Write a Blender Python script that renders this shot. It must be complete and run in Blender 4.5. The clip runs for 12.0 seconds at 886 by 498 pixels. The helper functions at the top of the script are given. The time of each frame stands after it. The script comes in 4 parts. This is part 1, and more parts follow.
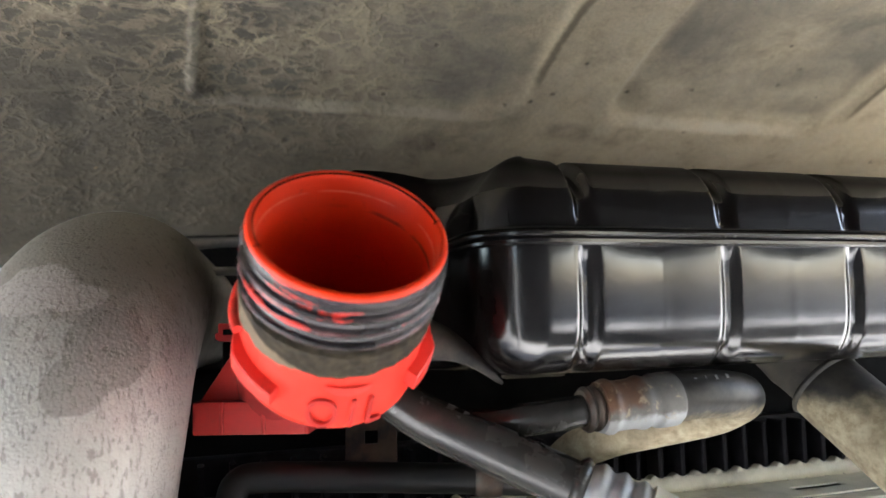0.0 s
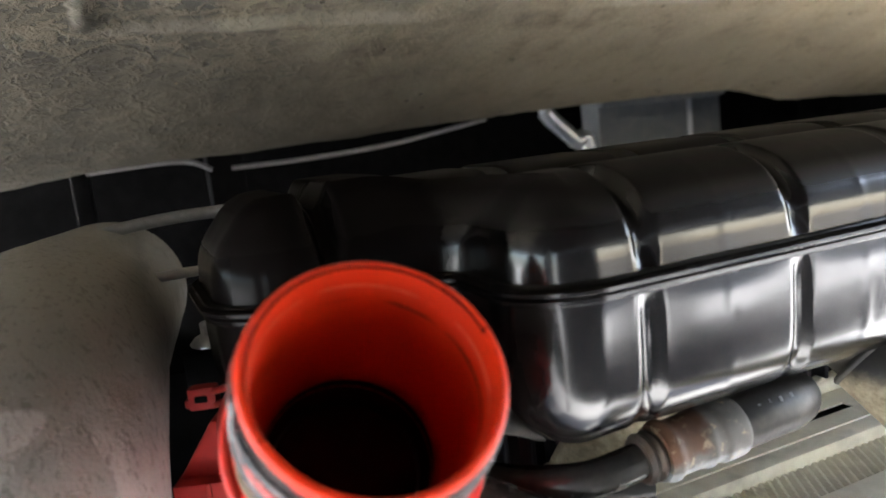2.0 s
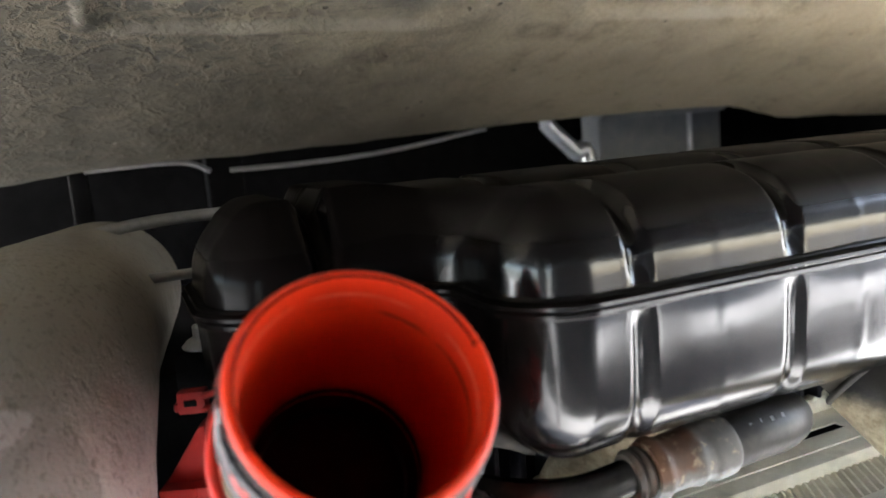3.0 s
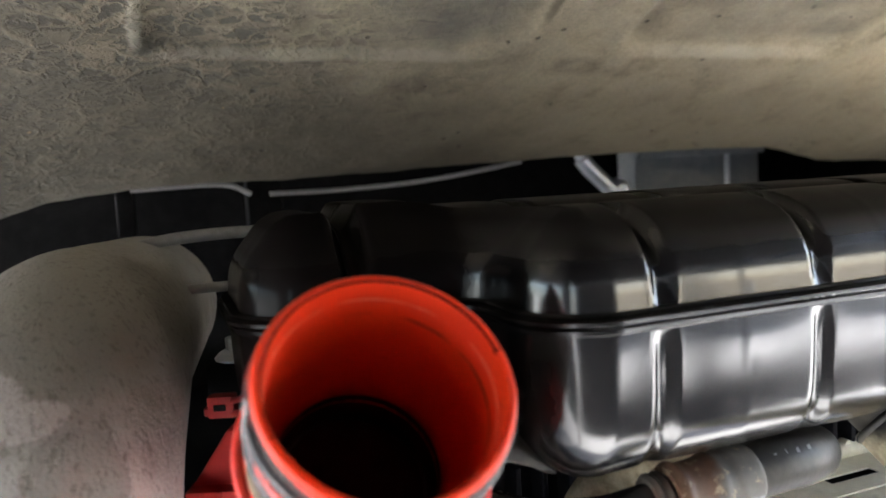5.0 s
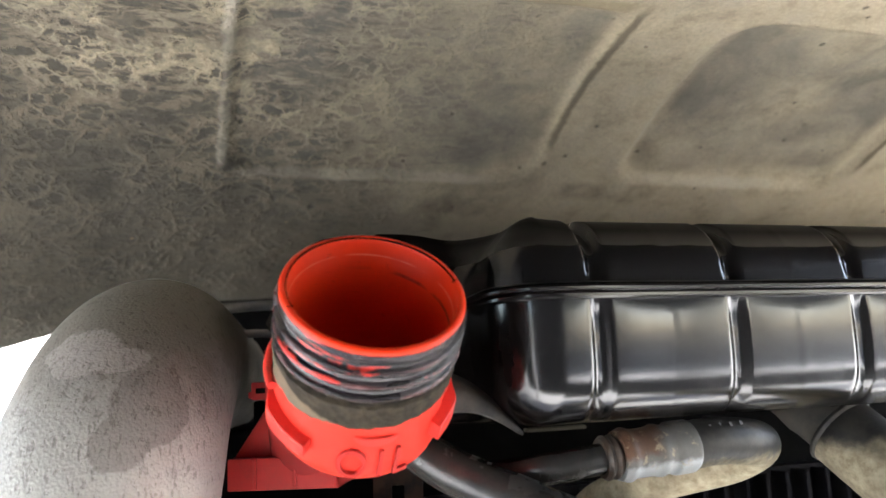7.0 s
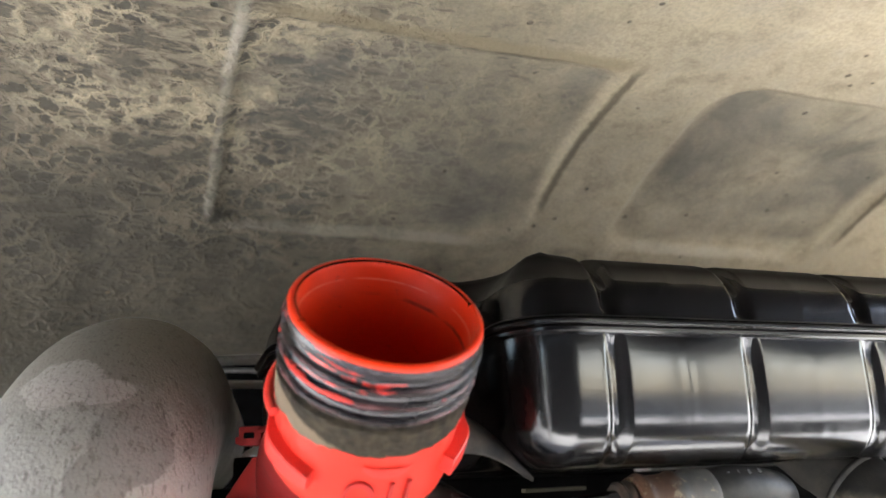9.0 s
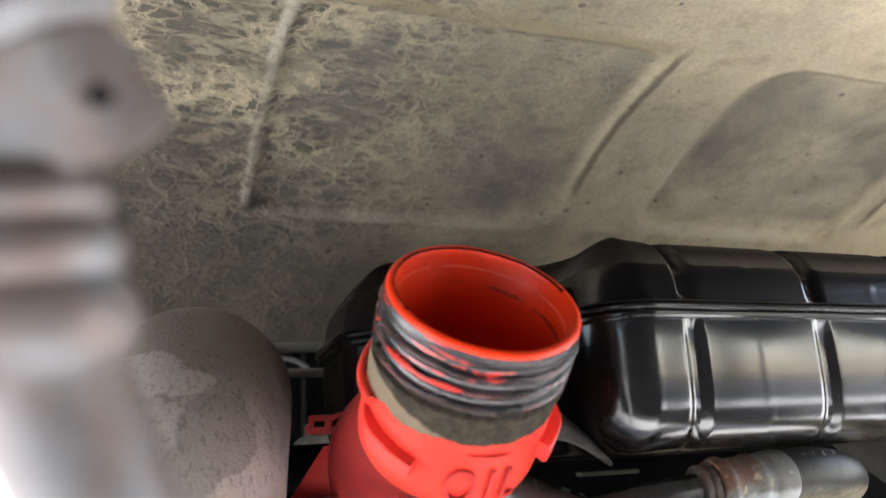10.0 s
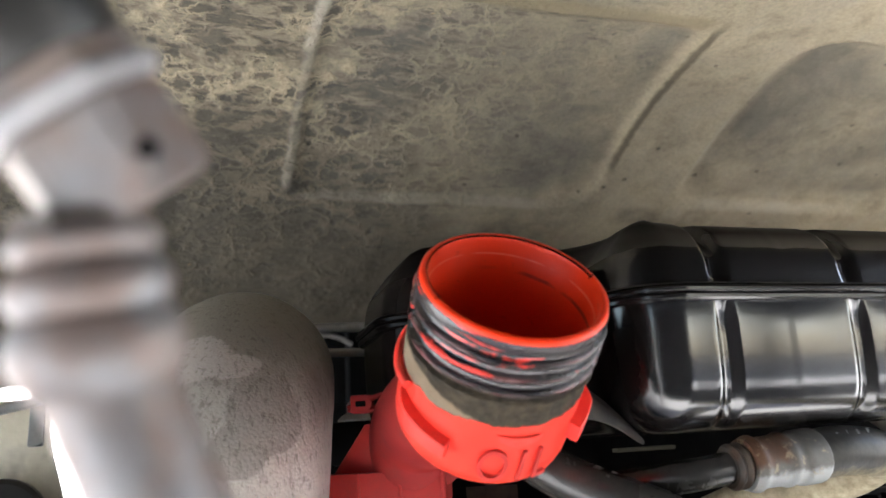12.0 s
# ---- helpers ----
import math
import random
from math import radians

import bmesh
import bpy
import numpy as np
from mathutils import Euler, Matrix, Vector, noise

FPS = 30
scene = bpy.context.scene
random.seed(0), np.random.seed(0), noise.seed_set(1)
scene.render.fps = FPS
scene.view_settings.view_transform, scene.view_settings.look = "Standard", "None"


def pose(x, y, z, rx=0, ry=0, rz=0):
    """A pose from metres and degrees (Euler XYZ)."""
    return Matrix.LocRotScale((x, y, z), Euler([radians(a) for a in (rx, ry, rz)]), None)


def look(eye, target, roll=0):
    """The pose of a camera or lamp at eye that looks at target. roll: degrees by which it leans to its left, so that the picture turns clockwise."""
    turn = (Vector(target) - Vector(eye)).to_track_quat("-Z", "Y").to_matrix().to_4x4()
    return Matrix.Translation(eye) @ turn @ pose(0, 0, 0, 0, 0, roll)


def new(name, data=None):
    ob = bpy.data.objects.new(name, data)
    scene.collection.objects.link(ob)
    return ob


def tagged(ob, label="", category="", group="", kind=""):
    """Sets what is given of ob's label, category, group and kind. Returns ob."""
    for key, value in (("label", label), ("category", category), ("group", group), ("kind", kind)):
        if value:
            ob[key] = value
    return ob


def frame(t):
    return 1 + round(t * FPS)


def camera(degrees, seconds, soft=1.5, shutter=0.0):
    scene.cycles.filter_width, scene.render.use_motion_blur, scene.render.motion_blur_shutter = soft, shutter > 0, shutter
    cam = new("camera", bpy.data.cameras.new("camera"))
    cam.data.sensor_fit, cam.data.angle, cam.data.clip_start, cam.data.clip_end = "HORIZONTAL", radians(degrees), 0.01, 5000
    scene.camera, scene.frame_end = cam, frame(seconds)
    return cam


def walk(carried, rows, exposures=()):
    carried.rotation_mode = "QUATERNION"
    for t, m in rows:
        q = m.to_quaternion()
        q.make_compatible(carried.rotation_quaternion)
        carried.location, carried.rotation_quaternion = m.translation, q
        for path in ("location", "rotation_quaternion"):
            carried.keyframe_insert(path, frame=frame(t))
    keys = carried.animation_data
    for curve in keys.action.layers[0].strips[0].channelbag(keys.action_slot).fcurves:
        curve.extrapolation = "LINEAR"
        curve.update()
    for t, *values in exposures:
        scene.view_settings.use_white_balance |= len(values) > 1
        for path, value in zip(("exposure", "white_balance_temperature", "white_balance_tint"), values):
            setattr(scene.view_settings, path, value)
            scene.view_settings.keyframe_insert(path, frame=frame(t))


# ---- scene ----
cam = camera(62.27, 12.0)
PATH = [  # seconds, eye, yaw, pitch and roll in degrees
    (0.0, 0.0116, 0.0231, 0.0072, 1.91, 5.68, -1.49),
    (0.5, -0.0039, 0.0606, 0.0442, -2.17, 0.10, -4.94),
    (1.0, -0.0137, 0.0868, 0.0730, -3.14, -4.61, -7.05),
    (1.5, -0.0150, 0.0859, 0.0881, -2.91, -8.04, -7.34),
    (2.0, -0.0148, 0.0855, 0.0878, -2.95, -8.95, -6.61),
    (2.5, -0.0145, 0.0860, 0.0878, -3.04, -8.84, -5.77),
    (3.0, -0.0136, 0.0862, 0.0887, -3.18, -8.44, -4.98),
    (3.2, -0.0135, 0.0862, 0.0888, -3.08, -8.23, -4.81),
    (3.6, -0.0135, 0.0862, 0.0889, -2.80, -7.85, -4.50),
    (4.0, -0.0136, 0.0857, 0.0885, -2.42, -7.42, -4.16),
    (4.4, -0.0136, 0.0843, 0.0872, -1.89, -6.23, -3.80),
    (4.8, -0.0131, 0.0817, 0.0846, -1.46, -4.34, -3.40),
    (5.0, -0.0123, 0.0793, 0.0823, -0.69, -5.35, -3.20),
    (5.5, -0.0001, 0.0521, 0.0565, 1.32, -2.66, -3.17),
    (6.0, 0.0063, 0.0128, 0.0125, 2.94, 3.05, -3.14),
    (6.5, 0.0127, 0.0075, 0.0017, 3.31, 6.87, -3.22),
    (7.0, 0.0135, 0.0054, 0.0041, 3.45, 10.45, -2.79),
    (7.5, 0.0064, 0.0051, -0.0127, 3.51, 14.08, -2.09),
    (7.7, 0.0037, 0.0056, -0.0142, 3.36, 14.87, -1.98),
    (8.1, 0.0012, 0.0089, -0.0150, 2.80, 15.92, -1.93),
    (8.5, -0.0003, 0.0138, -0.0156, 2.05, 16.53, -2.05),
    (8.9, -0.0032, 0.0188, -0.0159, 0.90, 17.22, -2.30),
    (9.3, -0.0105, 0.0218, -0.0159, -0.37, 17.86, -2.62),
    (9.5, -0.0168, 0.0222, -0.0159, 0.24, 16.91, -2.81),
    (10.0, -0.0380, 0.0208, -0.0129, -0.30, 16.17, -3.22),
    (10.5, -0.0387, 0.0217, -0.0109, -1.08, 15.37, -3.64),
    (11.0, -0.0392, 0.0199, -0.0095, -1.15, 14.89, -3.81),
    (11.5, -0.0384, 0.0180, -0.0078, 0.37, 14.62, -3.64),
    (12.0, -0.0339, 0.0115, -0.0099, 3.26, 14.18, -3.18),
]
AHEAD = lambda yaw, pitch: Vector((-math.sin(radians(yaw)) * math.cos(radians(pitch)), math.cos(radians(yaw)) * math.cos(radians(pitch)), math.sin(radians(pitch))))
EXPOSURES = [(0.0, 2.98), (0.5, 3.15), (1.0, 3.1), (2.5, 3.25), (5.0, 3.25), (5.5, 3.5), (6.0, 3.42), (6.5, 3.22), (7.0, 3.05), (9.5, 2.97), (12.0, 2.92)]
cam.data.dof.use_dof, cam.data.dof.focus_distance, cam.data.dof.aperture_fstop = True, 0.33, 10.0
walk(cam, [(t, look((x, y, z), Vector((x, y, z)) + AHEAD(yaw, pitch), roll)) for t, x, y, z, yaw, pitch, roll in PATH], EXPOSURES)

# ---- world and light ----
world = bpy.data.worlds.new("world")
scene.world = world
world.use_nodes = True
wn = world.node_tree.nodes
sky = wn.new("ShaderNodeTexSky")
sky.sky_type, sky.sun_disc, sky.sun_elevation, sky.sun_rotation = "NISHITA", False, radians(55.5), radians(129)
sky.air_density, sky.dust_density = 1.0, 3.0
wn["Background"].inputs["Strength"].default_value = 0.15
world.node_tree.links.new(sky.outputs[0], wn["Background"].inputs["Color"])
sun = new("sun", bpy.data.lights.new("sun", "SUN"))
sun.data.energy, sun.data.angle, sun.data.color = 5.0, radians(0.6), (1.0, 0.97, 0.93)
sun.matrix_world = look((0.906, -0.735, 1.70), (0, 0, 0))

# ---- the engine's own axes: u along it, v across, away from the camera ----
YAW = radians(20)


def L(u, v, z):
    return Vector((u * math.cos(YAW) - v * math.sin(YAW), u * math.sin(YAW) + v * math.cos(YAW), z))


AXES = Matrix.Rotation(YAW, 4, "Z")


# ---- materials ----
class Mat:
    """A node material with short methods."""

    def __init__(self, name, base=(0.5, 0.5, 0.5), rough=0.5, metal=0.0, coords="Object"):
        self.m = bpy.data.materials.new(name)
        self.m.use_nodes = True
        self.t = self.m.node_tree
        self.b = self.t.nodes["Principled BSDF"]
        self.set("Base Color", (*base, 1))
        self.set("Roughness", rough)
        self.set("Metallic", metal)
        self.co = self.t.nodes.new("ShaderNodeTexCoord").outputs[coords]

    def set(self, key, value):
        if hasattr(value, "is_linked"):
            self.t.links.new(value, self.b.inputs[key])
        else:
            self.b.inputs[key].default_value = value

    def link(self, a, b):
        if hasattr(a, "is_linked"):
            self.t.links.new(a, b)
        else:
            b.default_value = a

    def place(self, scale=(1, 1, 1), loc=(0, 0, 0), rot=(0, 0, 0), src=None):
        n = self.t.nodes.new("ShaderNodeMapping")
        self.link(src or self.co, n.inputs["Vector"])
        n.inputs["Scale"].default_value, n.inputs["Location"].default_value, n.inputs["Rotation"].default_value = scale, loc, rot
        return n.outputs[0]

    def noise(self, scale, detail=4.0, rough=0.55, dist=0.0, src=None, kind="FBM"):
        n = self.t.nodes.new("ShaderNodeTexNoise")
        n.noise_type = kind
        self.link(src or self.co, n.inputs["Vector"])
        n.inputs["Scale"].default_value, n.inputs["Detail"].default_value = scale, detail
        n.inputs["Roughness"].default_value, n.inputs["Distortion"].default_value = rough, dist
        return n.outputs[0]

    def voronoi(self, scale, feature="F1", src=None):
        n = self.t.nodes.new("ShaderNodeTexVoronoi")
        n.feature = feature
        self.link(src or self.co, n.inputs["Vector"])
        n.inputs["Scale"].default_value = scale
        return n.outputs[0]

    def ramp(self, fac, *stops):
        n = self.t.nodes.new("ShaderNodeValToRGB")
        e = n.color_ramp.elements
        while len(e) < len(stops):
            e.new(0.5)
        for el, (p, c) in zip(e, stops):
            el.position = p
            el.color = (c, c, c, 1) if isinstance(c, (int, float)) else (*c, 1)
        self.link(fac, n.inputs[0])
        return n.outputs[0]

    def mix(self, fac, a, b, mode="MIX"):
        n = self.t.nodes.new("ShaderNodeMix")
        n.data_type, n.blend_type = "RGBA", mode
        for value, key in ((fac, 0), (a, 6), (b, 7)):
            if isinstance(value, tuple):
                value = (*value, 1)
            self.link(value, n.inputs[key])
        return n.outputs[2]

    def math(self, op, a, b=0.0, c=0.0):
        n = self.t.nodes.new("ShaderNodeMath")
        n.operation = op
        for value, key in ((a, 0), (b, 1), (c, 2)):
            self.link(value, n.inputs[key])
        return n.outputs[0]

    def axis(self, k, src=None):
        n = self.t.nodes.new("ShaderNodeSeparateXYZ")
        self.link(src or self.co, n.inputs[0])
        return n.outputs[k]

    def up(self):
        n = self.t.nodes.new("ShaderNodeNewGeometry")
        return self.axis(2, n.outputs["Normal"])

    def step(self, value, a, b):
        n = self.t.nodes.new("ShaderNodeMapRange")
        n.interpolation_type = "SMOOTHSTEP"
        self.link(value, n.inputs[0])
        n.inputs[1].default_value, n.inputs[2].default_value = a, b
        return n.outputs[0]

    def bump(self, height, strength=0.5, distance=0.001, prev=None):
        n = self.t.nodes.new("ShaderNodeBump")
        n.inputs["Strength"].default_value, n.inputs["Distance"].default_value = strength, distance
        self.link(height, n.inputs["Height"])
        if prev is not None:
            self.link(prev, n.inputs["Normal"])
        self.t.links.new(n.outputs[0], self.b.inputs["Normal"])
        return n.outputs[0]


def mud_panel_material():
    m = Mat("dusty_panel", rough=0.9)
    u = m.axis(0)
    flat = m.place(scale=(1, 1, 0.6))
    def vein(scale, width, warp, squash, shift):
        """Ridges left where drying mud drew back: the edges of warped cells."""
        n = m.t.nodes.new("ShaderNodeTexNoise")
        m.link(m.place(loc=shift), n.inputs["Vector"])
        n.inputs["Scale"].default_value, n.inputs["Detail"].default_value = scale * 1.1, 5.0
        n.inputs["Roughness"].default_value = 0.62
        mul = m.t.nodes.new("ShaderNodeVectorMath")
        mul.operation = "MULTIPLY_ADD"
        m.link(n.outputs["Color"], mul.inputs[0])
        mul.inputs[1].default_value = (warp, warp, 0.0)
        m.link(m.place(scale=(0.9, squash, 0.5), loc=shift), mul.inputs[2])
        edge = m.voronoi(scale, "DISTANCE_TO_EDGE", mul.outputs[0])
        return m.ramp(edge, (0.0, 1.0), (width * 0.4, 0.8), (width, 0.0))

    veins = vein(36, 0.11, 0.050, 1.05, (0, 0, 0))
    fine_veins = vein(85, 0.15, 0.022, 1.3, (3, 1, 0))
    broken = m.ramp(m.noise(24, 4, 0.65), (0.38, 0.1), (0.56, 1.0))
    ridges = m.ramp(m.noise(75, 4, 0.6, 0.3, m.place(scale=(0.6, 1.7, 1))), (0.50, 0.0), (0.60, 1.0))
    clouds = m.noise(15, 6, 0.62, 0.3)
    broad = m.noise(4.5, 3, 0.5)
    blotch = m.noise(34, 6, 0.7, 0.2)
    grain = m.noise(420, 4, 0.75)
    left = m.math("MULTIPLY_ADD", m.step(u, 0.16, 0.0), 0.80, m.math("MULTIPLY_ADD", m.step(u, 0.36, 0.12), 0.22, 0.03))
    dust = m.ramp(m.math("ADD", m.math("MULTIPLY", clouds, 0.75), m.math("MULTIPLY", broad, 0.45)), (0.50, 0.0), (0.66, 1.0))
    col = m.mix(dust, (0.115, 0.113, 0.107), (0.34, 0.30, 0.21))
    # tan dust to the right, made paler still to match the light there
    right = m.math("MULTIPLY", m.step(m.math("MULTIPLY_ADD", m.math("SUBTRACT", clouds, 0.5), 0.25, u), 0.04, 0.34), 0.85)
    col = m.mix(right, col, m.mix(m.ramp(blotch, (0.35, 0.0), (0.65, 1.0)), (0.45, 0.385, 0.265), (0.66, 0.565, 0.40)))
    col = m.mix(m.math("MULTIPLY", m.ramp(blotch, (0.50, 0.0), (0.68, 1.0)), 0.55), col, (0.32, 0.295, 0.235))
    col = m.mix(m.math("MULTIPLY", m.ramp(blotch, (0.30, 1.0), (0.44, 0.0)), m.math("MULTIPLY_ADD", right, -0.5, 0.6)), col, (0.075, 0.075, 0.073))
    crust = m.math("MULTIPLY", m.math("MAXIMUM", m.math("MULTIPLY", veins, broken), m.math("MAXIMUM", m.math("MULTIPLY", ridges, 0.45), m.math("MULTIPLY", m.math("MULTIPLY", fine_veins, broken), 0.75))), left)
    col = m.mix(m.math("MULTIPLY", left, 0.85), col, m.mix(m.ramp(blotch, (0.38, 0.0), (0.62, 1.0)), (0.062, 0.059, 0.054), (0.145, 0.130, 0.098)))
    # the pressed fields hold less dust than the ribs between them
    def field(u0, u1, v0, v1):
        a = m.math("MULTIPLY", m.step(u, u0 - 0.004, u0 + 0.012), m.step(u, u1 + 0.004, u1 - 0.012))
        return m.math("MULTIPLY", a, m.math("MULTIPLY", m.step(m.axis(1), v0 - 0.004, v0 + 0.012), m.step(m.axis(1), v1 + 0.004, v1 - 0.012)))

    bare = m.math("ADD", field(0.012, 0.242, 0.35, 0.52), m.math("MULTIPLY", field(0.322, 0.532, 0.346, 0.514), 0.8))
    bare = m.math("MULTIPLY", bare, m.ramp(m.noise(12, 5, 0.6, 0.3, m.place(loc=(7, 3, 1))), (0.38, 0.95), (0.62, 0.10)))
    col = m.mix(bare, col, m.mix(blotch, (0.085, 0.085, 0.082), (0.20, 0.19, 0.16)))
    col = m.mix(m.math("MULTIPLY", crust, 0.95), col, (0.60, 0.52, 0.36))
    # darker low on the panel round the pipe, and along its lower edge
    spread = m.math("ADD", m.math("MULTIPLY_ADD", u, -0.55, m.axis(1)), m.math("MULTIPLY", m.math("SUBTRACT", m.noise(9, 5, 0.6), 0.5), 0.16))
    low_dark = m.step(spread, 0.425, 0.55)
    col = m.mix(m.math("MULTIPLY", low_dark, 0.8), col, m.mix(blotch, (0.038, 0.036, 0.030), (0.10, 0.092, 0.072)))
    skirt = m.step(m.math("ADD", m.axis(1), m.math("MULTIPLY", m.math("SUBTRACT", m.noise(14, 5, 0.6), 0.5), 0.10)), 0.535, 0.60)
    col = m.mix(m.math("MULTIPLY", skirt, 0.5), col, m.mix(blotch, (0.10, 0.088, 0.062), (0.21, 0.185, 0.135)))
    dash = m.ramp(m.noise(120, 3, 0.55, 0.2, m.place(scale=(0.45, 1.6, 1), loc=(5, 2, 0))), (0.60, 0.0), (0.68, 1.0))
    dash = m.math("MULTIPLY", dash, m.math("MULTIPLY", m.step(u, 0.27, 0.16), m.ramp(m.noise(13, 2), (0.40, 0.0), (0.55, 1.0))))
    col = m.mix(m.math("MULTIPLY", dash, 0.5), col, (0.06, 0.058, 0.052))
    clot = m.math("MULTIPLY", m.ramp(m.noise(58, 3, 0.5), (0.735, 0.0), (0.76, 1.0)), left)
    col = m.mix(clot, col, (0.44, 0.33, 0.18))
    col = m.mix(m.ramp(grain, (0.40, 0.0), (0.62, 0.32)), col, (0.15, 0.138, 0.11), "MIX")
    pits = m.ramp(m.voronoi(62), (0.0, 1.0), (0.10, 0.9), (0.14, 0.0))
    pits = m.math("MULTIPLY", pits, m.ramp(m.noise(22, 2), (0.56, 0.0), (0.60, 1.0)))
    col = m.mix(m.math("MULTIPLY", pits, 0.75), col, (0.045, 0.043, 0.040))
    # paler lines along the pressed edges, and a darker line in the far corner
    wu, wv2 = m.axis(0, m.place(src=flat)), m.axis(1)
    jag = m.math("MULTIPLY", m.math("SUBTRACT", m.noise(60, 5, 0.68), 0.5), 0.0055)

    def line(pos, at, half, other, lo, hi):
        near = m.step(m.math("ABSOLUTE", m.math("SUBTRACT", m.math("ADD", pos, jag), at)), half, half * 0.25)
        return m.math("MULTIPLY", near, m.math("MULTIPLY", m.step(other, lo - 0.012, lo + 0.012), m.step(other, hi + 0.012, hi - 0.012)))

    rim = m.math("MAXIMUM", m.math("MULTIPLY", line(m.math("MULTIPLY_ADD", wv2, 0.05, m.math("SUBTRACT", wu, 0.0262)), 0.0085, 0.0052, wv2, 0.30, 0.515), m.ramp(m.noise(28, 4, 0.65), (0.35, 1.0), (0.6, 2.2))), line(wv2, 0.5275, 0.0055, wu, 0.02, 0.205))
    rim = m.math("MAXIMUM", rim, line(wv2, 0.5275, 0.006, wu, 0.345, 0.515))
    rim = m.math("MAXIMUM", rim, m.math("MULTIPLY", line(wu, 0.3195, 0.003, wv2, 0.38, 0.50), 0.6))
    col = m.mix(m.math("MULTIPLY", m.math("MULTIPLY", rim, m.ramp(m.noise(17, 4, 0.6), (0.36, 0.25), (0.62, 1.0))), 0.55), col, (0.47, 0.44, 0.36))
    side_line = m.math("MAXIMUM", line(wu, 0.2480, 0.0045, wv2, 0.345, 0.49), line(wu, 0.549, 0.0035, wv2, 0.40, 0.50))
    col = m.mix(m.math("MULTIPLY", side_line, 0.75), col, (0.085, 0.072, 0.05))
    smudge = m.math("MAXIMUM", line(wv2, 0.515, 0.008, wu, 0.340, 0.39), m.math("MAXIMUM", line(wv2, 0.540, 0.014, wu, 0.275, 0.35), line(wv2, 0.560, 0.020, wu, 0.16, 0.24)))
    smudge = m.math("MULTIPLY", smudge, m.ramp(m.noise(26, 4, 0.65), (0.38, 0.0), (0.58, 1.0)))
    col = m.mix(m.math("MULTIPLY", smudge, 0.4), col, (0.055, 0.052, 0.046))
    silt = m.math("MULTIPLY", line(wv2, 0.343, 0.009, wu, 0.03, 0.24), 0.7)
    col = m.mix(silt, col, (0.27, 0.225, 0.14))
    # colour darkened towards the left, standing in for light from the right
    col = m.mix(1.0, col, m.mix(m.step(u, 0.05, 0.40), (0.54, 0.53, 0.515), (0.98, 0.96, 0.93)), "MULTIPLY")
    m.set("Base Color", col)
    h = m.math("ADD", m.math("MULTIPLY", crust, 1.0), m.math("MULTIPLY", grain, 0.25))
    n1 = m.bump(h, 0.55, 0.0024)
    m.bump(m.math("MULTIPLY_ADD", pits, -0.6, m.math("ADD", clouds, m.math("MULTIPLY", blotch, 0.6))), 0.55, 0.003, n1)
    m.set("Specular IOR Level", 0.2)
    return m.m


def black_paint_material(name="black_enamel", worn=0.0):
    m = Mat(name, (0.004, 0.0035, 0.0033), 0.15)
    smear = m.noise(42, 6, 0.68, 0.5)
    haze = m.noise(16, 4, 0.6)
    fine = m.noise(1100, 3, 0.6)
    streak = m.noise(60, 4, 0.6, 0.2, m.place(scale=(1.6, 1.6, 0.25)))
    dusty = m.math("MULTIPLY", m.step(m.up(), 0.6, 1.0), m.ramp(m.noise(36, 5, 0.7), (0.40, 0.0), (0.75, 0.07)))
    # dried water marks, more of them towards the far end
    u = m.axis(0)
    film = m.math("MULTIPLY", m.ramp(smear, (0.50, 0.0), (0.53, 1.0), (0.64, 0.4)), m.math("MULTIPLY", m.math("MULTIPLY_ADD", m.step(u, 0.13, 0.28), 0.020, 0.003), m.step(m.up(), 0.15, -0.05)))
    col = m.mix(film, (0.0045, 0.0036, 0.0034), (0.42, 0.41, 0.39))
    m.set("Base Color", m.mix(dusty, col, (0.07, 0.055, 0.04)))
    rough = m.math("ADD", m.math("MULTIPLY", m.ramp(haze, (0.35, 0.0), (0.7, 1.0)), 0.07), m.math("MULTIPLY_ADD", streak, 0.08, 0.12))
    m.set("Roughness", m.math("ADD", m.math("ADD", m.math("MULTIPLY_ADD", worn, 0.22, rough), m.math("MULTIPLY", film, 2.0)), m.math("MULTIPLY", m.step(m.up(), 0.30, 0.75), 0.30)))
    # gloss cut at the near end so that it mirrors less of the neck
    dull = m.math("MULTIPLY", m.step(m.math("MULTIPLY_ADD", m.math("SUBTRACT", smear, 0.5), 0.02, u), 0.120, 0.111), 0.96)
    low_dull = m.math("MULTIPLY", m.step(m.math("MULTIPLY_ADD", m.math("SUBTRACT", smear, 0.5), 0.01, u), 0.131, 0.118), m.step(m.axis(2), 0.034, 0.025))
    dull = m.math("MAXIMUM", m.math("MAXIMUM", dull, m.math("MULTIPLY", low_dull, 0.97)), worn)
    gloss = m.math("SUBTRACT", 1.0, m.math("MAXIMUM", dull, m.step(m.up(), 0.25, 0.60)))
    m.set("Coat Weight", m.math("MULTIPLY", gloss, 0.3))
    m.set("Coat Roughness", 0.12)
    m.set("Specular IOR Level", m.math("MULTIPLY", m.math("MULTIPLY_ADD", m.step(m.up(), 0.30, 0.75), -0.86, 0.9), m.math("MULTIPLY_ADD", dull, -0.95, 1.0)))
    n1 = m.bump(m.math("ADD", m.math("MULTIPLY", smear, 0.5), m.math("MULTIPLY", fine, 0.10)), 0.05, 0.0008)
    m.bump(streak, 0.03, 0.0008, n1)
    return m.m


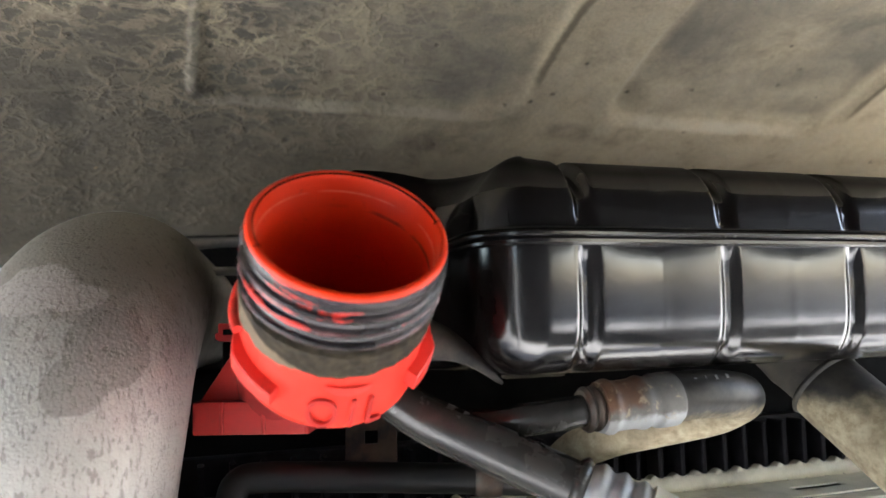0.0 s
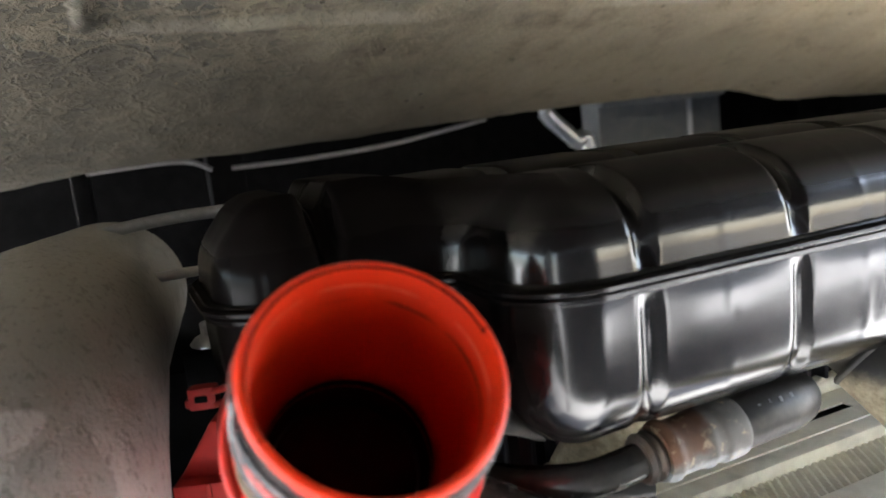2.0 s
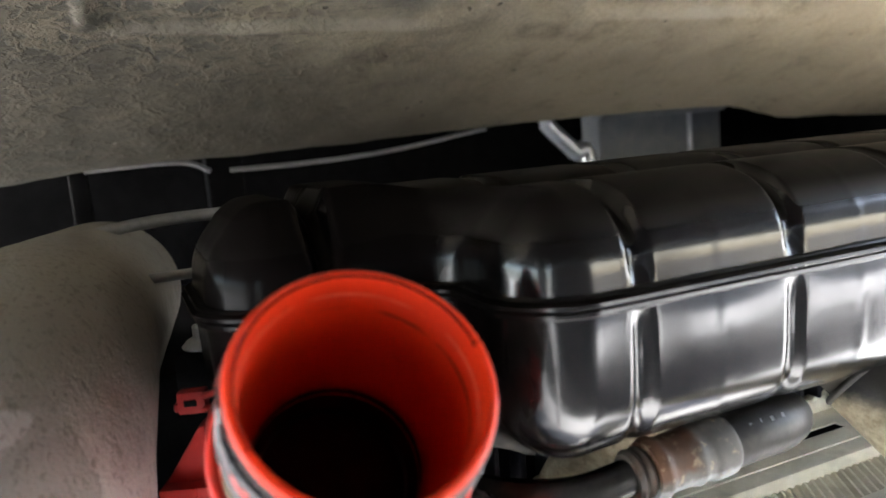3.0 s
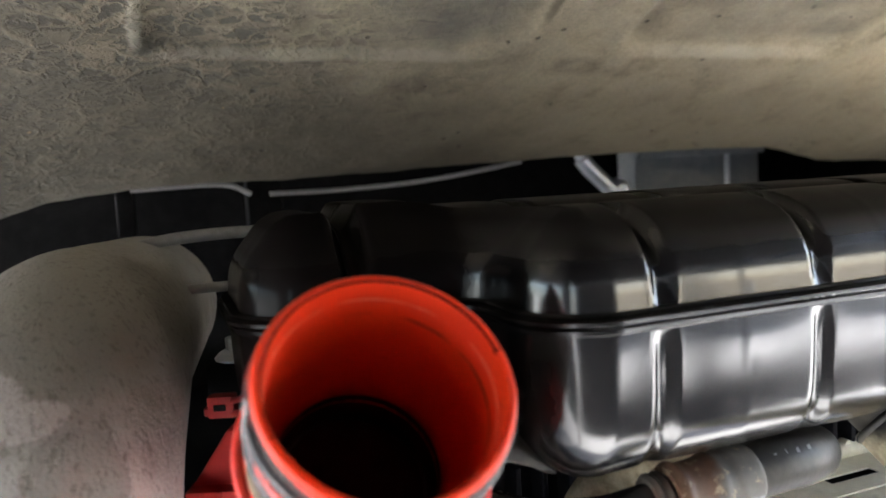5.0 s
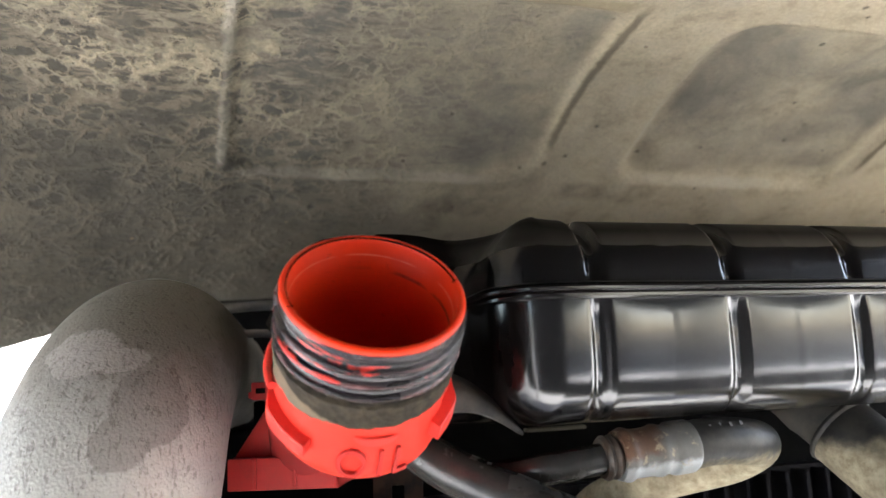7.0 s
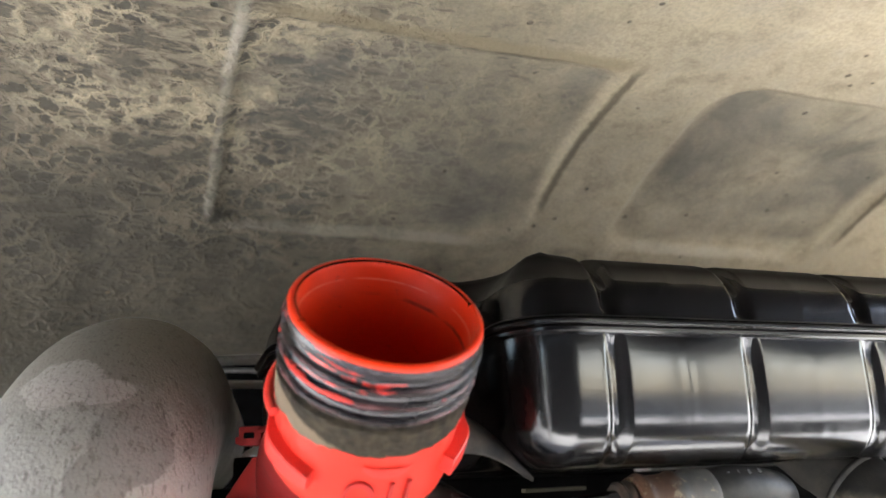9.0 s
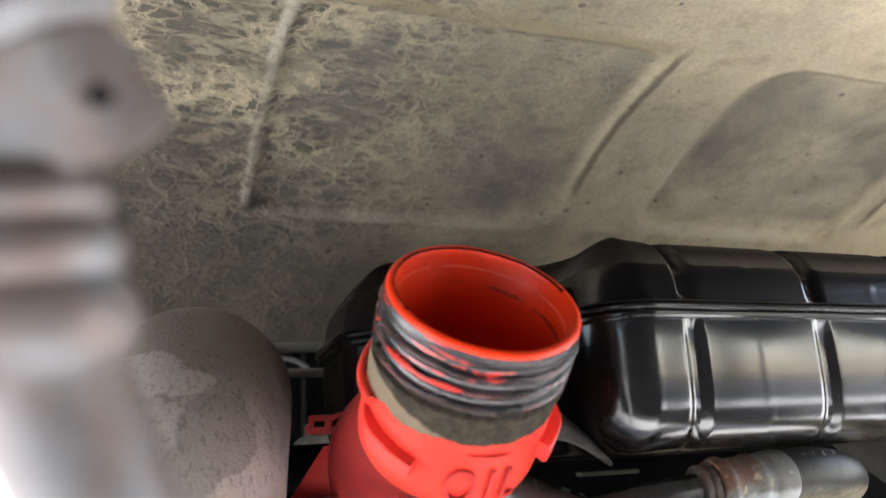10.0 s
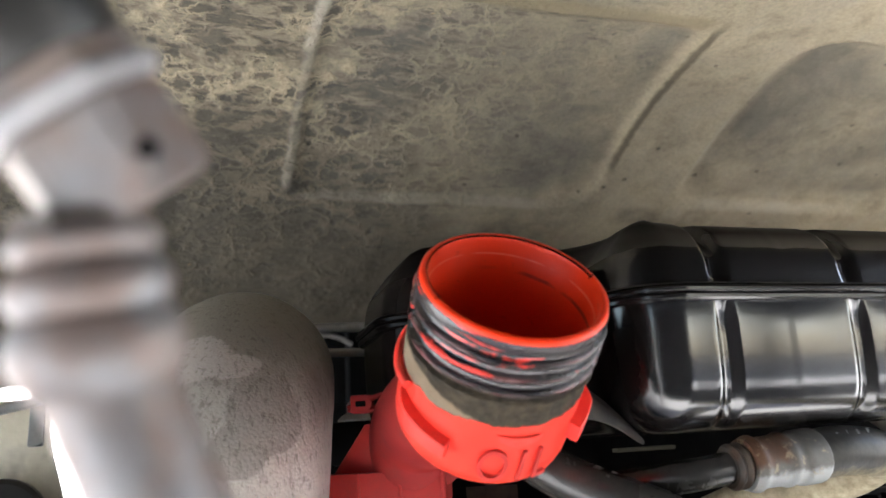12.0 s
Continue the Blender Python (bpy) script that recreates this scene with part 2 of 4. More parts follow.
def cast_pipe_material():
    m = Mat("cast_aluminium", rough=0.5)
    z = m.axis(2)
    tall = m.place(scale=(1, 1, 0.42))
    speck = m.ramp(m.noise(230, 4, 0.65, 0.2, m.place(scale=(1, 1, 0.5))), (0.60, 0.0), (0.635, 1.0))
    speck = m.math("MULTIPLY", speck, m.ramp(m.noise(32, 3, 0.6), (0.36, 0.12), (0.50, 1.0)))
    dots = m.ramp(m.noise(520, 3, 0.6, 0.2, tall), (0.57, 0.0), (0.63, 1.0))
    speck = m.math("MAXIMUM", speck, m.math("MULTIPLY", dots, 0.9))
    pits = m.noise(560, 3, 0.65)
    grit = m.voronoi(800)
    cloud = m.noise(30, 5, 0.65, 0.2, tall)
    col = m.mix(m.ramp(cloud, (0.35, 0.0), (0.65, 1.0)), (0.29, 0.27, 0.24), (0.45, 0.425, 0.39))
    film = m.step(m.math("ADD", z, m.math("MULTIPLY", m.noise(30, 5, 0.65), 0.05)), 0.030, 0.050)
    col = m.mix(m.math("MULTIPLY", film, 0.85), col, (0.21, 0.19, 0.158))

    def blot(at, stretch, r, rag):
        d = m.t.nodes.new("ShaderNodeVectorMath")
        d.operation = "DISTANCE"
        m.link(m.place(scale=(1, 1, stretch)), d.inputs[0])
        d.inputs[1].default_value = (at[0], at[1], at[2] * stretch)
        return m.step(m.math("ADD", d.outputs["Value"], m.math("MULTIPLY", m.math("SUBTRACT", m.noise(75, 5, 0.65), 0.5), rag)), r, r - 0.0015)

    dull = m.math("MAXIMUM", blot((0.026, -0.022, 0.002), 0.9, 0.017, 0.016), blot((0.018, -0.033, -0.012), 1.0, 0.011, 0.010))
    col = m.mix(m.math("MULTIPLY", dull, 0.85), col, (0.235, 0.218, 0.195))
    pale = m.math("MAXIMUM", blot((-0.006, -0.0195, 0.0235), 1.5, 0.017, 0.016), blot((0.010, -0.0185, 0.0195), 2.2, 0.0125, 0.016))
    col = m.mix(m.math("MULTIPLY", pale, 0.85), col, (0.42, 0.375, 0.345))
    bare = m.math("MULTIPLY", m.step(m.math("ADD", z, m.math("MULTIPLY", m.math("SUBTRACT", m.noise(38, 5, 0.6), 0.5), 0.05)), 0.008, -0.012), m.math("MULTIPLY_ADD", m.math("MAXIMUM", dull, pale), -1.0, 1.0))
    brushed = m.ramp(m.noise(240, 4, 0.6, 0.0, m.place(scale=(1, 1, 0.06))), (0.35, 0.55), (0.65, 1.0))
    col = m.mix(m.math("MULTIPLY", bare, m.math("MULTIPLY", brushed, 0.85)), col, (0.455, 0.435, 0.395))
    col = m.mix(m.math("MULTIPLY", speck, 0.46), col, (0.085, 0.07, 0.052))
    m.set("Base Color", col)
    covered = m.math("MAXIMUM", m.math("MAXIMUM", dull, pale), m.math("MULTIPLY", film, 0.7))
    m.set("Metallic", m.math("MAXIMUM", m.math("MULTIPLY_ADD", covered, -0.3, 0.3), m.math("MULTIPLY", bare, 0.35)))
    m.set("Roughness", m.math("MULTIPLY_ADD", covered, 0.15, 0.52))
    n1 = m.bump(m.math("ADD", pits, m.math("MULTIPLY", grit, 0.6)), 0.38, 0.0007)
    m.bump(m.math("MULTIPLY_ADD", covered, 0.8, m.math("MULTIPLY", speck, -1.0)), 0.35, 0.0005, n1)
    return m.m


def neck_outer_material():
    m = Mat("red_neck_grimy", rough=0.4)
    z = m.axis(2)
    red = m.mix(m.noise(60, 4, 0.6), (0.72, 0.030, 0.016), (0.80, 0.05, 0.03))
    n_big = m.noise(45, 4, 0.6)
    n_small = m.noise(260, 4, 0.65)
    worn = m.noise(150, 4, 0.6, 0.4, m.place(scale=(0.22, 0.22, 1.5)))
    edge = m.math("ADD", z, m.math("MULTIPLY", m.math("SUBTRACT", n_big, 0.5), 0.009))
    edge = m.math("ADD", edge, m.math("MULTIPLY", m.math("SUBTRACT", n_small, 0.5), 0.003))
    low = m.math("MULTIPLY_ADD", m.axis(0), -0.05, edge)
    # mud carried all the way down the unseen side, to mute its reflection
    low = m.math("ADD", low, m.math("MULTIPLY", m.step(m.axis(1), 0.004, 0.016), 0.04))
    mud = m.step(low, -0.0332, -0.0325)
    tan = m.math("MULTIPLY", m.step(m.math("MULTIPLY_ADD", m.axis(0), 0.45, low), -0.0368, -0.0380), mud)
    mudcol = m.mix(m.ramp(n_small, (0.35, 0.0), (0.65, 1.0)), (0.017, 0.0125, 0.0065), (0.054, 0.040, 0.022))
    mudcol = m.mix(m.math("MULTIPLY", tan, 0.8), mudcol, (0.22, 0.165, 0.108))
    thread = m.step(edge, -0.0225, -0.0205)
    drawn = m.noise(120, 5, 0.62, 0.3, m.place(scale=(0.30, 0.30, 2.2), loc=(2, 5, 1)))
    grime = m.mix(m.ramp(drawn, (0.36, 0.0), (0.66, 1.0)), (0.009, 0.0075, 0.008), (0.052, 0.041, 0.042))
    # thread crests rubbed back towards the red
    n_dist = m.t.nodes.new("ShaderNodeVectorMath")
    n_dist.operation = "LENGTH"
    m.link(m.place(scale=(1, 1, 0)), n_dist.inputs[0])
    crest = m.math("MULTIPLY", m.step(n_dist.outputs["Value"], 0.0318, 0.0325), m.ramp(drawn, (0.45, 0.0), (0.65, 0.45)))
    grime = m.mix(crest, grime, (0.26, 0.052, 0.048))
    bare = m.ramp(m.math("MULTIPLY_ADD", m.step(m.axis(0), 0.030, -0.012), 0.07, worn), (0.62, 0.0), (0.65, 1.0))
    bare = m.math("MULTIPLY", bare, m.math("MULTIPLY", m.step(m.axis(0), 0.03, 0.0), m.step(z, -0.0175, -0.0145)))
    grime = m.mix(bare, grime, (0.62, 0.04, 0.03))
    col = m.mix(mud, red, mudcol)
    col = m.mix(thread, col, grime)
    m.set("Base Color", col)
    wet = m.math("MULTIPLY", thread, m.math("MULTIPLY_ADD", drawn, -0.30, 0.74))
    m.set("Roughness", m.math("SUBTRACT", m.math("MULTIPLY_ADD", mud, 0.42, 0.42), wet))
    dry = m.math("MULTIPLY", mud, m.math("MULTIPLY_ADD", thread, -0.88, 1.0))
    m.set("Specular IOR Level", m.math("MULTIPLY_ADD", thread, 0.3, 0.4))
    beads = m.math("MULTIPLY", thread, m.math("MULTIPLY", m.noise(700, 3, 0.6), m.math("MULTIPLY_ADD", m.step(m.axis(0), 0.0, 0.022), 0.5, 0.12)))
    m.bump(m.math("ADD", beads, m.math("MULTIPLY", dry, m.math("ADD", n_small, m.noise(600, 4, 0.7)))), 0.9, 0.0012)
    return m.m


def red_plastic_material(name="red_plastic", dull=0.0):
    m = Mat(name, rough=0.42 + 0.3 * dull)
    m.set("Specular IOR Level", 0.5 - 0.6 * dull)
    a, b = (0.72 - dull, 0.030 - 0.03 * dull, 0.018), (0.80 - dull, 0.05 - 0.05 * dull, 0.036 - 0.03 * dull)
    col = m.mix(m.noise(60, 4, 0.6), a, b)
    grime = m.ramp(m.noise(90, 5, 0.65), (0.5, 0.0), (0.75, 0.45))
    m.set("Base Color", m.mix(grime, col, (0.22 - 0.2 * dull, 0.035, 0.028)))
    m.bump(m.noise(800, 2), 0.12, 0.0004)
    return m.m


def bore_material():
    m = Mat("red_bore", rough=0.35)
    m.set("Specular IOR Level", 0.3)
    z = m.axis(2)
    col = m.mix(m.noise(70, 4, 0.6), (0.82, 0.045, 0.007), (0.72, 0.030, 0.006))
    scuff = m.ramp(m.noise(160, 5, 0.7, 1.0, m.place(scale=(1, 1, 2.2))), (0.62, 0.0), (0.7, 0.5))
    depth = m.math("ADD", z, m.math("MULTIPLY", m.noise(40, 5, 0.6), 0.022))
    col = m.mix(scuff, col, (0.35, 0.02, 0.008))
    # wall darkened to near black with depth: the bore's shade, put into its colour
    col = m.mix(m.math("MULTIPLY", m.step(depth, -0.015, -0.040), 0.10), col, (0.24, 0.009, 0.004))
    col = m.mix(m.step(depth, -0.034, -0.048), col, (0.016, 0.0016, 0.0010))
    wob = m.math("MULTIPLY", m.math("SUBTRACT", m.noise(35, 3), 0.5), 0.0022)
    gap = m.ramp(m.noise(55, 3), (0.36, 0.0), (0.50, 1.0))
    # a pale broken ring, and below it a darker broken arc on one side
    scribe = m.step(m.math("ABSOLUTE", m.math("ADD", z, 0.0064)), 0.0004, 0.0001)
    col = m.mix(m.math("MULTIPLY", m.math("MULTIPLY", scribe, gap), 0.45), col, (0.90, 0.32, 0.22))
    oil = m.step(m.math("ABSOLUTE", m.math("ADD", m.math("ADD", z, wob), 0.0125)), 0.0011, 0.0003)
    oil = m.math("MULTIPLY", m.math("MULTIPLY", oil, m.step(m.axis(0), -0.010, 0.012)), m.math("MULTIPLY", gap, 0.75))
    col = m.mix(oil, col, (0.10, 0.012, 0.006))
    m.set("Base Color", col)
    m.set("Roughness", m.math("MULTIPLY_ADD", m.noise(90, 3), 0.25, 0.25))
    return m.m


def rubber_material(name="black_rubber", dust=0.35, base=(0.009, 0.009, 0.009), rough=0.5):
    m = Mat(name, base, rough)
    n = m.noise(40, 5, 0.65)
    d = m.math("MULTIPLY", m.ramp(n, (0.4, 0.1), (0.7, 1.0)), dust)
    m.set("Base Color", m.mix(d, base, (0.16, 0.145, 0.115)))
    m.set("Roughness", m.math("MULTIPLY_ADD", d, 0.6, rough))
    m.bump(m.noise(700, 3), 0.2, 0.0004)
    return m.m


def sandy_hose_material(name, lo, hi, axis=2, flip=False):
    """Black rubber whose upper or lower side is caked with pale road dust."""
    m = Mat(name, rough=0.7)
    w = m.axis(axis)
    edge = m.math("ADD", w, m.math("MULTIPLY", m.math("SUBTRACT", m.noise(70, 4, 0.6), 0.5), 0.018))
    k = m.step(edge, lo, hi)
    n = m.noise(220, 4, 0.6)
    sand = m.mix(m.ramp(n, (0.35, 0.0), (0.65, 1.0)), (0.24, 0.20, 0.125), (0.42, 0.365, 0.25))
    sand = m.mix(m.ramp(m.noise(45, 4, 0.6), (0.45, 0.0), (0.65, 0.6)), sand, (0.15, 0.125, 0.08))
    black = m.mix(m.ramp(m.noise(60, 5, 0.65), (0.4, 0.0), (0.7, 1.0)), (0.012, 0.0115, 0.011), (0.045, 0.040, 0.031))
    m.set("Base Color", m.mix(k, black, sand))
    m.set("Roughness", m.math("MULTIPLY_ADD", k, 0.4, 0.45))
    m.bump(m.noise(500, 3), 0.25, 0.0005)
    return m.m


def metal_material(name, base, rust=0.0, rough=0.4, metal=0.7, dust=0.2):
    m = Mat(name, base, rough, metal)
    n = m.noise(90, 5, 0.65)
    col = m.mix(m.noise(300, 4), base, tuple(c * 0.6 for c in base))
    if rust:
        r = m.ramp(n, (0.38, 0.0), (0.55, rust))
        col = m.mix(r, col, (0.17, 0.075, 0.03))
    d = m.ramp(m.noise(50, 5, 0.6), (0.45, 0.0), (0.7, dust))
    m.set("Base Color", m.mix(d, col, (0.42, 0.38, 0.30)))
    m.set("Roughness", m.math("MULTIPLY_ADD", n, 0.3, rough - 0.1))
    m.set("Metallic", m.math("MULTIPLY_ADD", d, -metal, metal))
    m.bump(n, 0.35, 0.0006)
    return m.m


def cream_material():
    m = Mat("cream_dusty_paint", rough=0.65)
    n = m.noise(60, 5, 0.65, 0.4)
    col = m.mix(m.ramp(n, (0.35, 0.0), (0.65, 1.0)), (0.71, 0.66, 0.52), (0.86, 0.81, 0.67))
    st = m.ramp(m.noise(24, 4, 0.6), (0.55, 0.0), (0.72, 0.6))
    m.set("Base Color", m.mix(st, col, (0.27, 0.24, 0.18)))
    m.bump(n, 0.3, 0.0006)
    return m.m


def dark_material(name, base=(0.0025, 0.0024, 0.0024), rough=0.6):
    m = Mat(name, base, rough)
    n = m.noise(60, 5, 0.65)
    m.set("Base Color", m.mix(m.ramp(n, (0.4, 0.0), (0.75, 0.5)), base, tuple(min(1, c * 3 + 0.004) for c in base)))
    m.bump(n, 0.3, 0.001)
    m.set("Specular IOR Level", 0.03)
    return m.m


def whitewash_material(name="whitewash", lo=(0.70, 0.69, 0.66), hi=(0.82, 0.81, 0.79)):
    m = Mat(name, rough=0.8)
    m.set("Base Color", m.mix(m.noise(3, 5, 0.6), lo, hi))
    m.bump(m.noise(60, 4), 0.2, 0.002)
    return m.m


def ground_material():
    m = Mat("concrete", rough=0.85)
    col = m.mix(m.noise(1.6, 5, 0.6), (0.54, 0.54, 0.535), (0.68, 0.68, 0.675))
    m.set("Base Color", m.mix(m.math("MULTIPLY", m.noise(60, 4), 0.3), col, (0.17, 0.165, 0.155)))
    m.bump(m.noise(80, 4), 0.3, 0.004)
    return m.m


def ferrule_material():
    """Grey crimped sleeve: rusty above, white below."""
    m = Mat("rusty_ferrule", rough=0.5)
    n = m.noise(110, 5, 0.65)
    col = m.mix(m.noise(260, 4), (0.10, 0.097, 0.088), (0.19, 0.18, 0.16))
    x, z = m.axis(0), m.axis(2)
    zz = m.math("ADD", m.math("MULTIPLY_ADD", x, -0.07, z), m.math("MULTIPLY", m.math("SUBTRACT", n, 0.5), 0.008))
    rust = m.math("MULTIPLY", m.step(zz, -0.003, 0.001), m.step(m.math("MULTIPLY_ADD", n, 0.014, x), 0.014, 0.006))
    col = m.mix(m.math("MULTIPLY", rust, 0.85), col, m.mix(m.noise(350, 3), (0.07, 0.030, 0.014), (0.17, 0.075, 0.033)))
    white_below = m.step(zz, -0.0035, -0.0065)
    col = m.mix(m.math("MULTIPLY", white_below, 0.8), col, (0.50, 0.52, 0.52))
    tan = m.ramp(m.noise(300, 4, 0.6), (0.58, 0.0), (0.68, 0.7))
    m.set("Base Color", m.mix(tan, col, (0.40, 0.33, 0.22)))
    m.set("Metallic", 0.15)
    m.bump(n, 0.5, 0.0008)
    return m.m


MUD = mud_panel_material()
BLACK = black_paint_material()
BLACK_SEAM = black_paint_material("black_enamel_worn", 0.2)
CAST = cast_pipe_material()
NECK = neck_outer_material()
RED = red_plastic_material()
# darker red that picks out the letters in place of their dark outlines
RED_LETTER = red_plastic_material("red_plastic_letter", 0.30)
# the same red darkened below the neck, standing in for the shade there
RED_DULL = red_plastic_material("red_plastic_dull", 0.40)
RED_SHADED = red_plastic_material("red_plastic_shaded", 0.50)
BORE = bore_material()
# near-black red that paints the shade at the bottom of the bore
BORE_SHADE = dark_material("bore_shade_red", (0.012, 0.0012, 0.0008), 0.4)
RUBBER = rubber_material("black_rubber", 0.08, (0.006, 0.006, 0.006), 0.4)
TUBE_BLACK = rubber_material("black_tube", 0.2, (0.020, 0.0196, 0.019), 0.2)
# near-black stands in for the shade deep in the bay, and for holes
DARK = dark_material("near_black")
GREY_SHEET = dark_material("grey_sheet", (0.045, 0.047, 0.050), 0.7)
PLASTIC = dark_material("black_plastic", (0.013, 0.0125, 0.015), 0.45)
GROUND = ground_material()
GREY = metal_material("grey_paint", (0.20, 0.21, 0.215), 0.0, 0.5, 0.0, 0.2)
WHITEWASH = whitewash_material()
DULL_WALL = whitewash_material("dull_render", (0.17, 0.17, 0.172), (0.25, 0.25, 0.25))
CREAM = cream_material()
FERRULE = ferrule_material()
CRIMP = metal_material("chalky_zinc", (0.36, 0.37, 0.385), 0.0, 0.4, 0.45, 0.75)
STEEL = metal_material("dull_zinc", (0.225, 0.222, 0.228), 0.45, 0.45, 0.3, 0.12)
DARK_STEEL = metal_material("dark_steel", (0.05, 0.047, 0.042), 0.25, 0.45, 0.4, 0.2)
PALE_ZINC = metal_material("pale_zinc", (0.55, 0.56, 0.58), 0.2, 0.3, 0.3, 0.05)
ROD_METAL = metal_material("dull_rod", (0.34, 0.34, 0.34), 0.1, 0.4, 0.5, 0.2)
BRIGHT = metal_material("bright_aluminium", (0.75, 0.76, 0.77), 0.0, 0.3, 0.8, 0.1)


# ---- mesh helpers ----
def part(name, bm, material, parent=None, label="", smooth=True, m=None):
    me = bpy.data.meshes.new(name)
    bmesh.ops.recalc_face_normals(bm, faces=bm.faces)
    bm.to_mesh(me)
    bm.free()
    me.materials.append(material)
    if smooth:
        me.shade_smooth()
        me.set_sharp_from_angle(angle=radians(38))
    ob = new(name, me)
    ob.parent = parent
    if m is not None:
        ob.matrix_basis = m
    if label:
        ob["label"] = label
    return ob


def thing(name, m, label, category, group="", kind=""):
    ob = new(name)
    ob.empty_display_size = 0.02
    ob.matrix_basis = m
    return tagged(ob, label, category, group, kind)


def spline(points, n=12):
    """A smooth line through the points."""
    p = [Vector(q) for q in points]
    p = [p[0] * 2 - p[1]] + p + [p[-1] * 2 - p[-2]]
    out = []
    for i in range(1, len(p) - 2):
        a, b, c, d = p[i - 1 : i + 3]
        for k in range(n):
            t = k / n
            out.append(0.5 * (2 * b + (c - a) * t + (2 * a - 5 * b + 4 * c - d) * t * t + (3 * b - a - 3 * c + d) * t**3))
    out.append(p[-2])
    return out


def tube(path, radius, segs=28, caps=True, wobble=0.0, open_start=False):
    """A tube along a list of points; radius is a number or a function of 0..1."""
    bm = bmesh.new()
    rings, side = [], None
    n = len(path)
    for i, p in enumerate(path):
        t = (path[min(i + 1, n - 1)] - path[max(i - 1, 0)]).normalized()
        if side is None:
            side = t.orthogonal().normalized()
        side = (side - t * side.dot(t)).normalized()
        other = t.cross(side)
        r = radius(i / (n - 1)) if callable(radius) else radius
        ring = []
        for k in range(segs):
            a = 2 * math.pi * k / segs
            d = side * math.cos(a) + other * math.sin(a)
            rr = r * (1 + wobble * noise.noise((p + d * r) * 60))
            ring.append(bm.verts.new(p + d * rr))
        rings.append(ring)
    for a, b in zip(rings, rings[1:]):
        for k in range(segs):
            bm.faces.new((a[k], a[(k + 1) % segs], b[(k + 1) % segs], b[k]))
    if caps:
        if not open_start:
            bm.faces.new(rings[0][::-1])
        bm.faces.new(rings[-1])
    return bm


def straight(a, b, n=8):
    a, b = Vector(a), Vector(b)
    return [a.lerp(b, i / n) for i in range(n + 1)]


def lathe(profile, segs=64, bm=None, cap_end=False):
    """Turns (radius, height) pairs round z."""
    bm = bm or bmesh.new()
    rings = []
    for r, z in profile:
        rings.append([bm.verts.new((r * math.cos(2 * math.pi * k / segs), r * math.sin(2 * math.pi * k / segs), z)) for k in range(segs)])
    for a, b in zip(rings, rings[1:]):
        for k in range(segs):
            bm.faces.new((a[k], a[(k + 1) % segs], b[(k + 1) % segs], b[k]))
    if cap_end:
        bm.faces.new(rings[-1])
    return bm


def box(lo, hi, bevel=0.0, segs=2, m=None, bm=None):
    bm = bm or bmesh.new()
    mid = [(a + b) / 2 for a, b in zip(lo, hi)]
    size = [abs(b - a) for a, b in zip(lo, hi)]
    new_verts = bmesh.ops.create_cube(bm, size=1, matrix=(m or Matrix()) @ Matrix.Translation(mid) @ Matrix.Diagonal((*size, 1)))["verts"]
    if bevel:
        edges = list({e for v in new_verts for e in v.link_edges})
        bmesh.ops.bevel(bm, geom=edges, offset=bevel, segments=segs, profile=0.6, affect="EDGES")
    return bm


def prism(poly, depth, bevel=0.0, m=None):
    """A flat polygon in x, y given thickness along z."""
    bm = bmesh.new()
    f = bm.faces.new([bm.verts.new((x, y, 0)) for x, y in poly])
    ex = bmesh.ops.extrude_face_region(bm, geom=[f])
    bmesh.ops.translate(bm, vec=(0, 0, depth), verts=[v for v in ex["geom"] if isinstance(v, bmesh.types.BMVert)])
    if bevel:
        bmesh.ops.bevel(bm, geom=list(bm.edges), offset=bevel, segments=2, profile=0.6, affect="EDGES")
    if m is not None:
        bm.transform(m)
    return bm


def smoothstep(a, b, x):
    t = min(1.0, max(0.0, (x - a) / (b - a)))
    return t * t * (3 - 2 * t)


# ---- the ground ----
bm = bmesh.new()
bmesh.ops.create_grid(bm, x_segments=1, y_segments=1, size=400)
ground = part("ground", bm, GROUND, m=pose(0, 0, -1.15))
tagged(ground, "grey worn concrete yard under the vehicle", "ground", kind="structure")

# ---- the dusty panel overhead ----
PANEL = [(-0.25, 0.250), (-0.08, 0.236), (0.02, 0.222), (0.10, 0.215), (0.25, 0.214), (0.35, 0.212), (0.40, 0.207), (0.45, 0.194), (0.515, 0.166), (0.57, 0.143), (0.63, 0.117), (0.70, 0.090)]


def panel_z(v):
    """The arch, rounded by averaging."""
    return sum(float(np.interp(v + k * 0.007, [p[0] for p in PANEL], [p[1] for p in PANEL])) for k in (-2, -1, 0, 1, 2)) / 5


def pocket(u, v, u0, u1, v0, v1, r, soft, deep):
    """Depth of a rounded rectangular pressing."""
    du = max(u0 + r - u, u - u1 + r)
    dv = max(v0 + r - v, v - v1 + r)
    d = r - math.hypot(max(du, 0.0), max(dv, 0.0)) - min(max(du, dv), 0.0)
    return deep * smoothstep(-soft, soft, d)


def panel_low(u):
    return float(np.interp(u, [-0.34, -0.168, -0.115, -0.064, 0.0, 0.1, 0.2, 0.33, 0.5, 0.63, 0.70, 1.0], [0.02, 0.050, 0.066, 0.080, 0.0875, 0.0890, 0.0910, 0.0955, 0.0985, 0.0965, 0.080, 0.066]))


